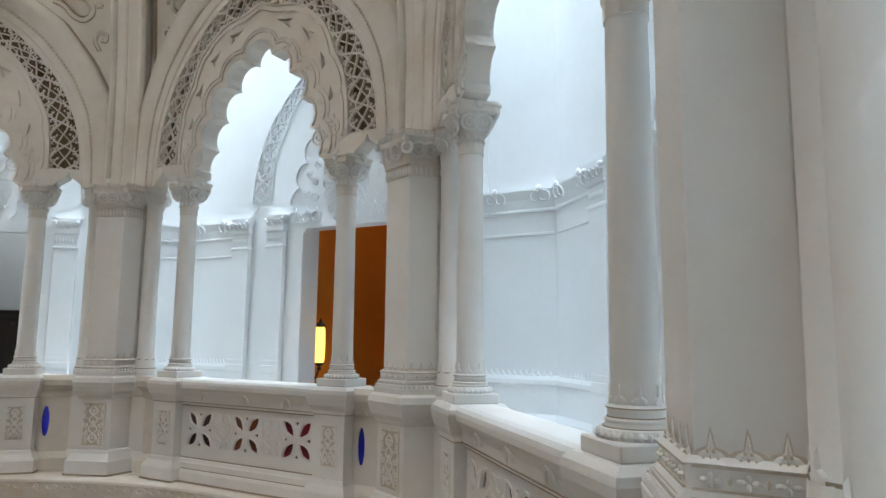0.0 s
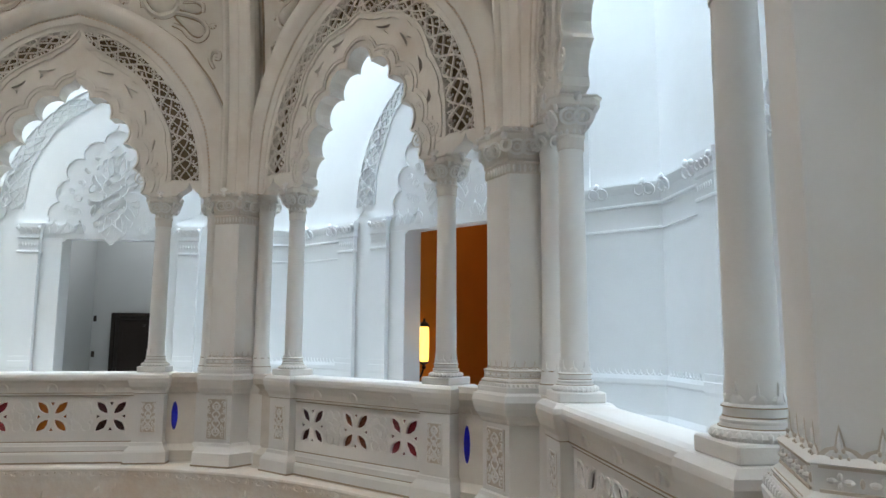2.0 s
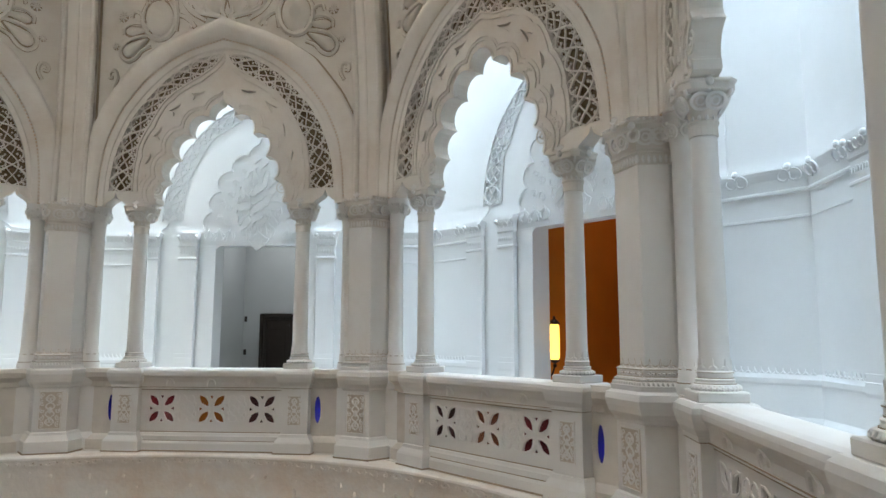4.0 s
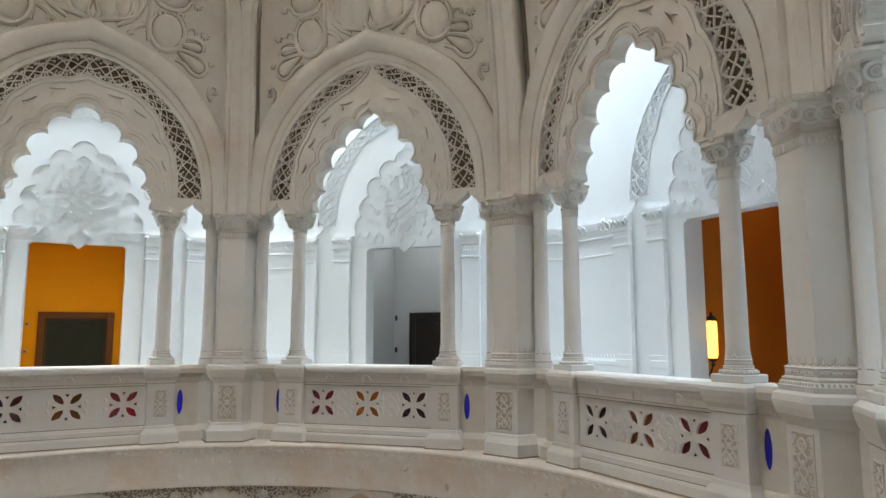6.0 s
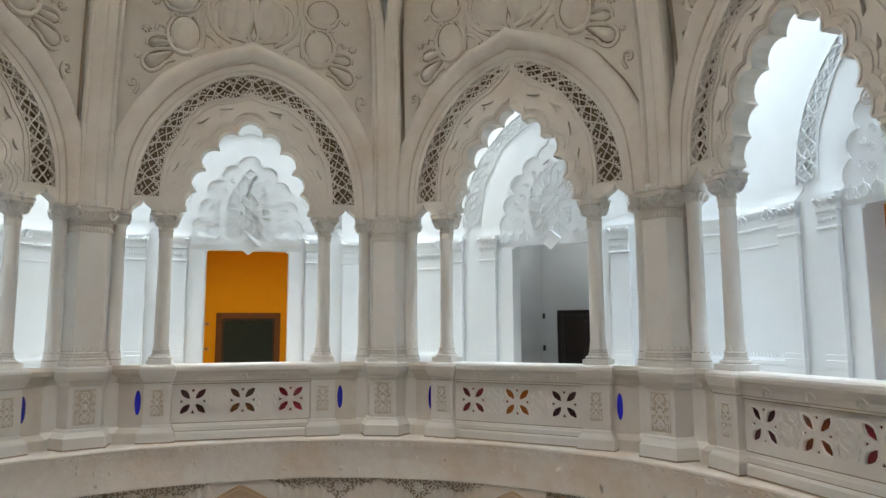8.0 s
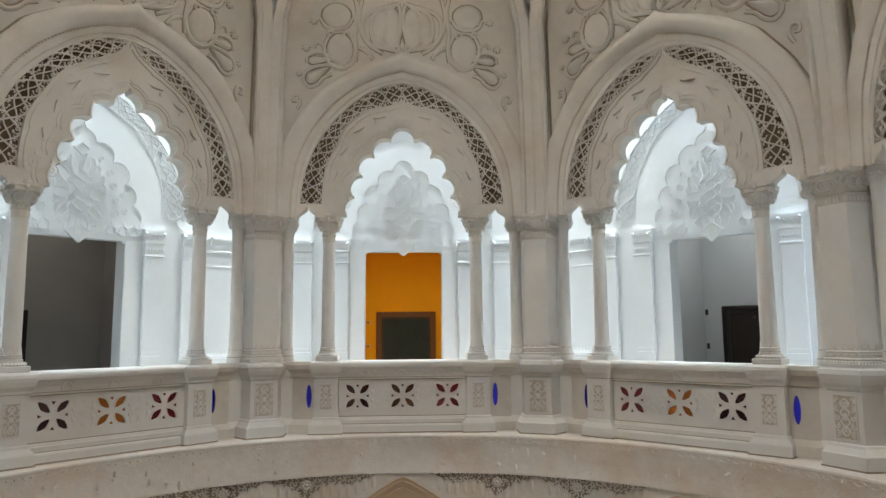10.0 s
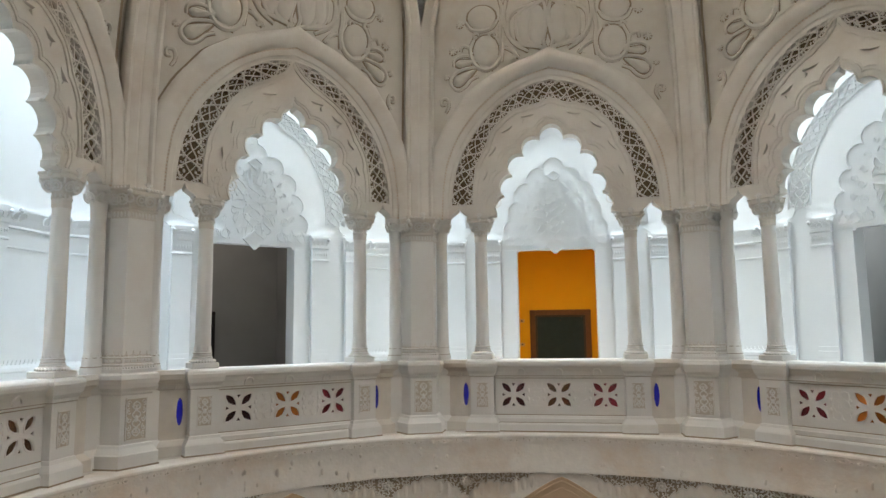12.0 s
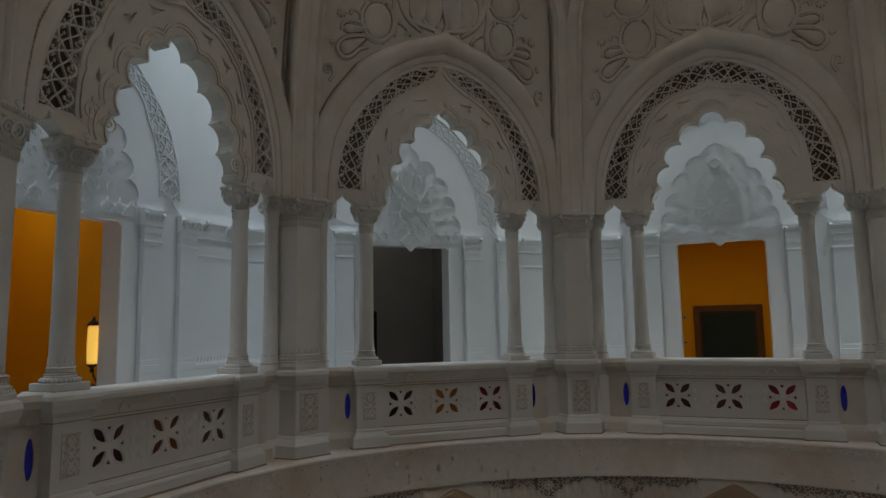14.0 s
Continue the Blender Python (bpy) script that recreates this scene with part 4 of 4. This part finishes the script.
tagged(part("kerb", ring_slab(bmesh.new(), (APO - 0.16) / C8, (APO + 0.25) / C8, -0.4, -0.003), WORN), "white stucco kerb under the balustrade", "kerb", kind="structure")

# round fascia under the balustrade
bm = bmesh.new()
n = 96
prof = [(5.35, -0.006), (4.90, -0.006), (4.882, -0.016), (4.876, -0.04), (4.885, -0.055), (4.882, -0.075), (4.89, -0.125), (4.888, -0.50), (4.884, -0.512), (4.884, -0.548), (4.96, -0.552), (5.30, -0.6)]
loft(bm, [[(r * math.sin(2 * math.pi * i / n), r * math.cos(2 * math.pi * i / n), z) for i in range(n)] for r, z in prof], True, False)
fascia = tagged(part("fascia", bm, FASCIA, smooth=True), "weathered round stucco fascia below the balustrade", "fascia", kind="structure")


def cyl(u, z, r):
    return Vector((r * math.sin(u / 4.9), r * math.cos(u / 4.9), z))


bm = bmesh.new()
for i in range(176):
    u = 2 * math.pi * 4.9 * (i + 0.5) / 176
    d = cyl(u, 0, 1.0)
    ring(bm, cyl(u, -0.085, 4.885), -d, 0.028, 0.012, 8, 2.2 if i % 3 else 1.0)
    if i % 3 == 0:
        knob(bm, cyl(u, -0.085, 4.88), 0.014, u=6, v=4)
rng = random.Random(5)
for i in range(150):
    u = 2 * math.pi * 4.9 * i / 150
    d = cyl(u, 0, 1.0)
    for z in (-0.40, -0.25):
        if rng.random() < 0.6:
            c = cyl(u + rng.uniform(-0.03, 0.03), z + rng.uniform(-0.03, 0.03), 4.892)
            for q in range(rng.randint(1, 3)):
                knob(bm, c + Vector((rng.uniform(-0.05, 0.05), 0, rng.uniform(-0.05, 0.05))), rng.uniform(0.012, 0.03), 1.0, 0.35, rng.uniform(0.8, 2.2), 7, 4)
part("fascia_ornament", bm, FASCIA, fascia, "worn small ornament in rows")
bm = bmesh.new()
for i in range(352):
    u = 2 * math.pi * 4.9 * i / 352
    if rng.random() < 0.8:
        knob(bm, cyl(u + rng.uniform(-0.01, 0.01), -0.085 + rng.uniform(-0.012, 0.012), 4.886), rng.uniform(0.008, 0.015), 1, 1, 0.8, 6, 4)
tagged(part("fascia_dots", bm, BROWN_STUCCO, fascia, "brown dots among the worn ornament"), kind="stuff")


def frieze(k):
    th = thing("frieze_%d" % (k + 1), rot(k), "lace frieze over pale scalloped arches and an ochre gable", "frieze", kind="structure")
    W2 = 4.9 * math.pi / 8
    # backing of the frieze lace, its brown gives the holes their shade
    bm = bmesh.new()
    us = [-W2 + 2 * W2 * i / 40 for i in range(41)]
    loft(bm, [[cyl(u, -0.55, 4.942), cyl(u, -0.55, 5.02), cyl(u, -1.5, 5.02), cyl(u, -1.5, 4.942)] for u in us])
    part("frieze_backing", bm, AGED_SHADE, th, "backing behind the lace, toned for the shade in its holes")

    keys = [(0.0, 0.0), (0.38, 0.004), (0.56, 0.06), (0.80, 0.13), (0.98, 0.08), (1.12, 0.10), (1.36, 0.29), (1.58, 0.11), (1.74, 0.06), (W2 - 0.06, 0.03), (W2 + 0.01, 0.0)]

    def depth(u):
        a = abs(u)
        for (p, d0), (q, d1) in zip(keys, keys[1:]):
            if p <= a <= q:
                return d0 + (d1 - d0) * (a - p) / (q - p)
        return 0.0

    def top(u):
        d = depth(u)
        return -0.556 - d - (0.055 * (1 - abs(math.sin(abs(u) * math.pi / 0.12)) ** 0.6) if d > 0.03 else 0.0)
    bm = bmesh.new()
    us = [-W2 + 2 * W2 * i / 260 for i in range(261)]
    loft(bm, [[cyl(u, top(u), 4.90), cyl(u, top(u) - 0.01, 4.96), cyl(u, -1.5, 4.96), cyl(u, -1.5, 4.90)] for u in us])
    part("scalloped_arches", bm, FASCIA, th, "pale scalloped arches")
    bm = bmesh.new()
    # hanging fingers between the lobes
    for q in range(-15, 16):
        u = q * 0.12
        if depth(u) > 0.03:
            knob(bm, cyl(u + 0.06, top(u + 0.06) - 0.10, 4.900), 0.040, 0.9, 0.35, 2.2, 8, 5)
    part("finger_relief", bm, FASCIA, th, "pale rounded fingers below the lace")
    bm = bmesh.new()
    rnd = random.Random(k)
    tube(bm, [cyl(u, top(u) - 0.006, 4.897) for u in us], 0.013, 4)
    # pointed gable in the middle
    gable = bmesh.new()
    for o in (0.05, 0.11, 0.20):
        tube(gable, [cyl(x * 0.62, -0.556 - o - 0.36 * abs(x) ** 1.2, 4.896) for x in [q / 10 - 1 for q in range(21)]], 0.012 if o != 0.11 else 0.022, 4)
    loft(gable, [[cyl(x * 0.62, -0.60 - 0.36 * abs(x) ** 1.2, 4.897), cyl(x * 0.62, -1.2, 4.897)] for x in [q / 10 - 1 for q in range(21)]], False)
    part("gable", gable, OCHRE, th, "ochre stained pointed gable")
    for s in (1, -1):
        a = 0.42
        while a < W2 - 0.04:
            z = -0.575
            while z > top(a) - 0.01:
                c = (s * (a + rnd.uniform(-0.012, 0.012)), z + rnd.uniform(-0.008, 0.008))
                t0, dr, r = rnd.uniform(0, 6.3), rnd.choice((1, -1)), rnd.uniform(0.028, 0.040)
                tube(bm, [cyl(c[0] + r * (1 - q / 11) * math.cos(t0 + dr * q * 0.62), c[1] + r * (1 - q / 11) * math.sin(t0 + dr * q * 0.62), 4.908) for q in range(9)], [0.009 + 0.0006 * q for q in range(9)], 4)
                z -= 0.062
            a += 0.068
        for j in range(8):
            an = 2 * math.pi * j / 8
            knob(bm, cyl(s * 1.36 + 0.05 * math.cos(an), -0.66 + 0.05 * math.sin(an), 4.90), 0.024, 1, 1, 1, 6, 4)
        knob(bm, cyl(s * 1.36, -0.66, 4.895), 0.03, 1, 1, 1, 8, 5)
    part("frieze_lace", bm, STUCCO, th, "pierced stucco lace")
    return th


for k in range(8):
    frieze(k)
# lower storey, out of view: plain walls and floor added to close the hall
bm = loft(bmesh.new(), [oct_ring(r, z) for r, z in ((5.45, -0.4), (5.45, -6.0))], True, False)
tagged(part("wall_lower", bm, OCHRE), "unseen ochre plaster wall closing the lower storey", "wall", kind="structure")
bm = bmesh.new()
bm.faces.new([bm.verts.new(p) for p in oct_ring(5.5, -6.0)])
tagged(part("hall_floor", bm, DARK_FLOOR), "unseen brown floor closing the hall below", "floor", kind="structure")

# ---- outer walls of the gallery ----
WS = 3.05                       # top of the string course
wall_arch = {}
for kind, k in (("A", 0), ("B", 1)):
    wall_arch[kind] = build_arch(kind, rot(k) @ Matrix.Translation((0, WALL + 0.112, WS - CAP1)), PLASTER, PALE, "blind_arch", "white plaster blind arch with lace band on the gallery wall", "blind arches on the gallery wall", 0.09)
for k in range(2, 8):
    copy_thing(wall_arch["AB"[k % 2]], rot(k) @ Matrix.Translation((0, WALL + 0.112, WS - CAP1)))


def pilaster(bm, u, hw, y0, top_):
    sh = lambda o: [(u - hw - o, y0 + 0.05), (u - hw - o, y0 - 0.05 - o), (u + hw + o, y0 - 0.05 - o), (u + hw + o, y0 + 0.05)]
    stacked(bm, [(0.008, FLOOR), (0.008, 0.6), (0.005, 0.64), (0.005, 1.02), (0.008, 1.05), (0.008, 1.13), (0.003, 1.135), (0.003, 1.195), (0, 1.20), (0, top_ - 0.42), (0.012, top_ - 0.41), (0.012, top_ - 0.39), (0, top_ - 0.38), (0, top_ - 0.22), (0.012, top_ - 0.2), (0.01, top_ - 0.12), (0.03, top_ - 0.05), (0.034, top_)], sh)
    return bm


def build_wall(k):
    th = thing("wall_%d" % (k + 1), rot(k) @ Matrix.Translation((0, WALL, 0)), "bright white plaster gallery wall with pilasters and mouldings", "wall", kind="structure")
    hw = WALL * T8 + 0.02
    lp = [(-hw, -0.4), (hw, -0.4), (hw, TOPZ + 0.3), (-hw, TOPZ + 0.3)]
    if k in ROOMS:
        lp = [(-hw, -0.4), (-DOOR_W, -0.4), (-DOOR_W, DOOR_H), (DOOR_W, DOOR_H), (DOOR_W, -0.4), (hw, -0.4), (hw, TOPZ + 0.3), (-hw, TOPZ + 0.3)]
    part("wall_face", plate([lp], 0.0, 0.3), PLASTER, th)
    for s in (1, -1):
        part("pilaster", pilaster(bmesh.new(), s * 1.09, 0.14, -0.02, WS), PLASTER, th)
        part("pilaster", pilaster(bmesh.new(), s * 1.72, 0.15, -0.01, WS), PLASTER, th)
        bm = bmesh.new()
        for u, w in ((1.09, 0.14), (1.72, 0.15)):
            for q in (-1, 0, 1):
                ring(bm, (s * u + q * 0.08, -0.085, WS - 0.11), (0, -1, -0.3), 0.042, 0.010, 12)
            for q in (-1, 1):
                knob(bm, (s * u + q * w, -0.10, WS - 0.06), 0.03, 1, 1, 1)
            for q in range(-3, 4):
                knob(bm, (s * u + q * 0.04, -0.075, WS - 0.30), 0.014, 1, 0.6, 2, 6, 4)
        tagged(part("capital_ornament", bm, PLASTER, th, "rings and curls on the capitals", smooth=True), kind="stuff")
        # corner panel with string course and dado
        e0, e1 = 1.87, hw - 0.02
        bm = bmesh.new()
        prof = [(0.0, WS - 0.26), (-0.025, WS - 0.25), (-0.025, WS - 0.235), (-0.01, WS - 0.22), (-0.02, WS - 0.12), (-0.04, WS - 0.06), (-0.048, WS - 0.03), (-0.048, WS), (0.0, WS + 0.004)]
        loft(bm, [[(s * x, y, z) for y, z in prof] for x in (e0, e1)])
        prof = [(0.0, WS - 0.50), (-0.012, WS - 0.495), (-0.012, WS - 0.475), (0.0, WS - 0.47)]
        loft(bm, [[(s * x, y, z) for y, z in prof] for x in (e0, e1)])
        prof = [(0.0, 1.14), (-0.008, 1.12), (-0.018, 1.09), (-0.018, 1.05), (-0.012, 1.03), (-0.012, 0.76), (-0.028, 0.70), (-0.028, 0.57), (-0.045, 0.51), (-0.045, FLOOR), (0.0, FLOOR)]
        loft(bm, [[(s * x, y, z) for y, z in prof] for x in (e0, e1)])
        part("wall_moulding", bm, PLASTER, th)
        bm = bmesh.new()
        for u in (2.05, 2.55):
            for q in (-1, 1):
                ring(bm, (s * u + q * 0.05, -0.05, WS - 0.10), (0, -1, -0.4), 0.055, 0.012, 14)
            knob(bm, (s * u, -0.07, WS - 0.02), 0.035, 1, 0.7, 1)
        for q in range(12):
            crest(bm, (s * (1.92 + 0.065 * q), -0.003, 1.13), (0, -1, 0), 0.05, 0.06, 0.008)
        tagged(part("wall_ornament", bm, PLASTER, th), kind="stuff")
    if k in ROOMS:
        # jambs of the doorway
        for s in (1, -1):
            part("door_jamb", box(bmesh.new(), min(s * DOOR_W, s * 0.93), max(s * DOOR_W, s * 0.93), -0.014, 0.004, FLOOR, DOOR_H - 0.01, 0.006), PLASTER, th)
        lin = [(-0.93, DOOR_H - 0.012), (-DOOR_W, DOOR_H - 0.012), (-DOOR_W, DOOR_H - 0.06), (-DOOR_W + 0.035, DOOR_H - 0.055), (-DOOR_W + 0.05, DOOR_H - 0.02)]
        lin += [(-DOOR_W + 0.05 + (DOOR_W - 0.05) * 2 * i / 48, DOOR_H - 0.012 - 0.010 * (i % 2)) for i in range(1, 48)]
        lin += [(-x, z) for x, z in lin[:5][::-1]] + [(0.93, 3.02), (-0.93, 3.02)]
        part("lintel", plate([lin], -0.012, 0.006), PLASTER, th, "carved white plaster lintel")
    # carved medallion over the doorway
    bm = bmesh.new()
    zc, y = 3.48, -0.009
    for q in range(10):
        a = 2 * math.pi * (q + 0.5) / 10
        e = lambda f, da: (0.36 * f * math.cos(a + da), y, zc + 0.60 * f * math.sin(a + da))
        tube(bm, [e(0.55, -0.10), e(0.80, -0.16), e(0.99, -0.24), e(1.02, -0.10), e(0.92, 0.0), e(1.02, 0.10), e(0.99, 0.24), e(0.80, 0.16), e(0.55, 0.10)], 0.0105, 4)
        ring(bm, e(0.80, 0.0), (0, -1, 0), 0.024, 0.008, 8)
    for ph in (0, math.pi):
        tube(bm, [(0.085 * math.sin(q / 32 * math.pi * 5 + ph), y, zc - 0.36 + 0.72 * q / 32) for q in range(33)], 0.0105, 4)
    for sx in (1, -1):
        tube(bm, [(sx * x, y, zc + z) for x, z in spline([(0.05, -0.30), (0.15, -0.22), (0.17, -0.08), (0.11, 0.0), (0.17, 0.08), (0.15, 0.22), (0.05, 0.30)], 5)], 0.0095, 4)
        for z in (-0.16, 0.0, 0.16):
            knob(bm, (sx * 0.135, y, zc + z), 0.018, 1, 0.6, 1.3, 6, 4)
    tube(bm, [(0, y, zc + 0.76), (0.11, y, zc + 0.67), (0, y, zc + 0.58), (-0.11, y, zc + 0.67), (0, y, zc + 0.76)], 0.022, 4)
    tube(bm, [(0, y - 0.02, zc - 0.70), (0.17, y - 0.02, zc - 0.55), (0, y - 0.02, zc - 0.42), (-0.17, y - 0.02, zc - 0.55), (0, y - 0.02, zc - 0.70)], 0.024, 4)
    ring(bm, (0, y - 0.02, zc - 0.56), (0, -1, 0), 0.06, 0.014, 10)
    bm2 = plate([[(0, zc - 0.70), (0.17, zc - 0.55), (0.0, zc - 0.40), (-0.17, zc - 0.55)]], -0.035, 0.0)
    part("medallion", bm, PLASTER, th, "carved strapwork medallion")
    part("medallion_drop", bm2, PLASTER, th)
    # strapwork in the lintel zone and tympanum
    bm = bmesh.new()
    for s in (1, -1):
        for u in (0.45, 0.62, 0.79):
            ring(bm, (s * u, -0.016, 3.00), (0, -1, 0), 0.07, 0.012, 12, 1.1)
            tube(bm, [(s * (u - 0.07), -0.014, 2.92), (s * u, -0.014, 3.12), (s * (u + 0.07), -0.014, 2.92)], 0.009, 4)
        for u, z, r in ((0.50, 3.24, 0.06), (0.63, 3.30, 0.045), (0.50, 3.45, 0.05), (0.60, 3.55, 0.04), (0.46, 3.66, 0.05), (0.40, 3.85, 0.045), (0.27, 4.03, 0.04)):
            ring(bm, (s * u, -0.003, z), (0, -1, 0), r, 0.007, 12)
            ring(bm, (s * u, -0.003, z), (0, -1, 0), r * 0.45, 0.006, 8)
    tagged(part("tympanum_relief", bm, PLASTER, th, "shallow carved strapwork"), kind="stuff")
    return th


# ---- rooms behind the doorways: material, depth, half width ----
ROOMS = {0: (ORANGE, 7.0, 1.6), 1: (GREY_DARK, 1.8, 1.2), 2: (ORANGE, 2.4, 0.84), 7: (GREY, 1.8, 1.0), 6: (RUST, 2.4, 0.84)}
for k in range(8):
    build_wall(k)


def build_room(k, material, depth, hw):
    m = rot(k) @ Matrix.Translation((0, WALL + 0.3, 0))
    th = thing("room_%d" % (k + 1), m, "plain painted room beyond the doorway", "room", kind="structure")
    part("wall_back", box(bmesh.new(), -hw - 0.1, hw + 0.1, depth, depth + 0.1, -0.4, 3.8), material, th)
    part("wall_side", box(bmesh.new(), -hw - 0.1, -hw, 0.002, depth, -0.4, 3.8), material, th)
    part("wall_side", box(bmesh.new(), hw, hw + 0.1, 0.002, depth, -0.4, 3.8), material, th)
    part("room_ceiling", box(bmesh.new(), -hw - 0.1, hw + 0.1, 0.002, depth + 0.1, 3.8, 3.9), material, th)
    part("room_floor", box(bmesh.new(), -hw - 0.1, hw + 0.1, 0.002, depth + 0.1, -0.4, FLOOR), TILE, th)
    return m


def build_door(m, hw, h, label, leafm, framem, fw=0.15):
    th = thing("door", m, label, "door")
    bm = bmesh.new()
    for x0, x1, z0, z1 in ((-hw - fw, -hw, 0, h + fw), (hw, hw + fw, 0, h + fw), (-hw, hw, h, h + fw)):
        box(bm, x0, x1, -0.07, 0, z0, z1, 0.012)
    part("door_frame", bm, framem, th, "brown wooden frame")
    bm = bmesh.new()
    for x0, x1, z0, z1 in ((-hw, -hw + 0.05, 0, h), (hw - 0.05, hw, 0, h), (-hw + 0.05, hw - 0.05, h - 0.05, h)):
        box(bm, x0, x1, -0.05, -0.002, z0, z1, 0.006)
    part("door_rebate", bm, STEEL, th, "black inner frame")
    part("door_leaf", box(bmesh.new(), -hw + 0.05, hw - 0.05, -0.03, -0.005, 0, h - 0.05, 0.004), leafm, th)
    bm = bmesh.new()
    for s in (1, -1):
        for z0, z1 in ((0.15, 0.85), (1.0, h - 0.22)):
            x0, x1 = sorted((s * 0.06, s * (hw - 0.12)))
            box(bm, x0, x1, -0.036, -0.03, z0, z1, 0.003)
    part("door_panel", bm, leafm, th)
    part("door_latch", box(bmesh.new(), -0.02, 0.02, -0.05, -0.03, h - 0.16, h - 0.12, 0.004), STEEL, th)
    return th


for k, (mm, dep, hw) in ROOMS.items():
    m = build_room(k, mm, dep, hw)
    if k == 0:
        build_door(m @ Matrix.Translation((0.0, dep, FLOOR)), 0.676, 1.864 - FLOOR, "closed black double door in a brown frame", DOORM, WOOD)
        for z in (1.72, 1.07):
            sw = thing("wall_switch", m @ Matrix.Translation((-1.05, dep, z)), "small brass switch plate on orange wall", "switch", "wall switches")
            part("switch_plate", box(bmesh.new(), -0.07, 0.07, -0.02, 0, -0.05, 0.05, 0.006), BRASS, sw)
            part("switch_knob", box(bmesh.new(), -0.02, 0.02, -0.035, -0.02, -0.02, 0.02, 0.004), STEEL, sw)
    if k == 7:
        build_door(m @ Matrix.Translation((-0.13, dep, FLOOR)), 0.47, 1.80 - FLOOR, "dark brown closed door in a grey room", DOOR_BROWN, DOOR_BROWN, 0.07)
        for z in (1.77, 1.17):
            sw = thing("wall_switch", m @ Matrix.Translation((-0.95, dep - 0.002, z)), "small dark switch plate on grey wall", "switch", "wall switches")
            part("switch_plate", box(bmesh.new(), -0.025, 0.025, -0.02, 0, -0.05, 0.05, 0.006), STEEL, sw)
    if k == 1:
        build_door(m @ Matrix.Translation((-0.50, dep, FLOOR)), 0.47, 1.80 - FLOOR, "dark brown closed door in a dark grey room", DOOR_BROWN, DOOR_BROWN, 0.07)


def build_lantern(m):
    """Wall lantern on a scrolled bracket; local +x is the wall."""
    th = thing("wall_lantern", m, "lit wall lantern with amber glass and dark cap", "lamp", "lanterns beside the doorways")
    part("glass", turned(bmesh.new(), [(0.05, -0.23), (0.062, -0.2), (0.066, 0.0), (0.062, 0.2), (0.05, 0.22)], 16), GLOW, th, "glowing amber glass", smooth=True)
    part("cap", turned(bmesh.new(), [(0.075, 0.22), (0.075, 0.235), (0.05, 0.27), (0.02, 0.29), (0.012, 0.33)], 16), STEEL, th, smooth=True)
    part("base", turned(bmesh.new(), [(0.02, -0.33), (0.03, -0.30), (0.015, -0.28), (0.06, -0.25), (0.066, -0.23)], 16), STEEL, th, smooth=True)
    bm = bmesh.new()
    tube(bm, spline([(0, 0, -0.30), (0.04, 0, -0.40), (0.10, 0, -0.46), (0.15, 0, -0.46)], 5), 0.012, 6)
    tube(bm, [(0.02 + 0.05 * math.cos(a) * (1 - a / 9), 0, -0.52 + 0.05 * math.sin(a) * (1 - a / 9)) for a in [0.5 * q for q in range(12)]], 0.008, 5)
    part("bracket", bm, STEEL, th, "scrolled dark iron bracket")
    return th


lan = build_lantern(rot(6) @ Matrix.Translation((-0.68, WALL + 0.40, 1.40)) @ Matrix.Rotation(math.pi, 4, "Z"))
copy_thing(lan, rot(2) @ Matrix.Translation((0.68, WALL + 0.40, 1.40)))
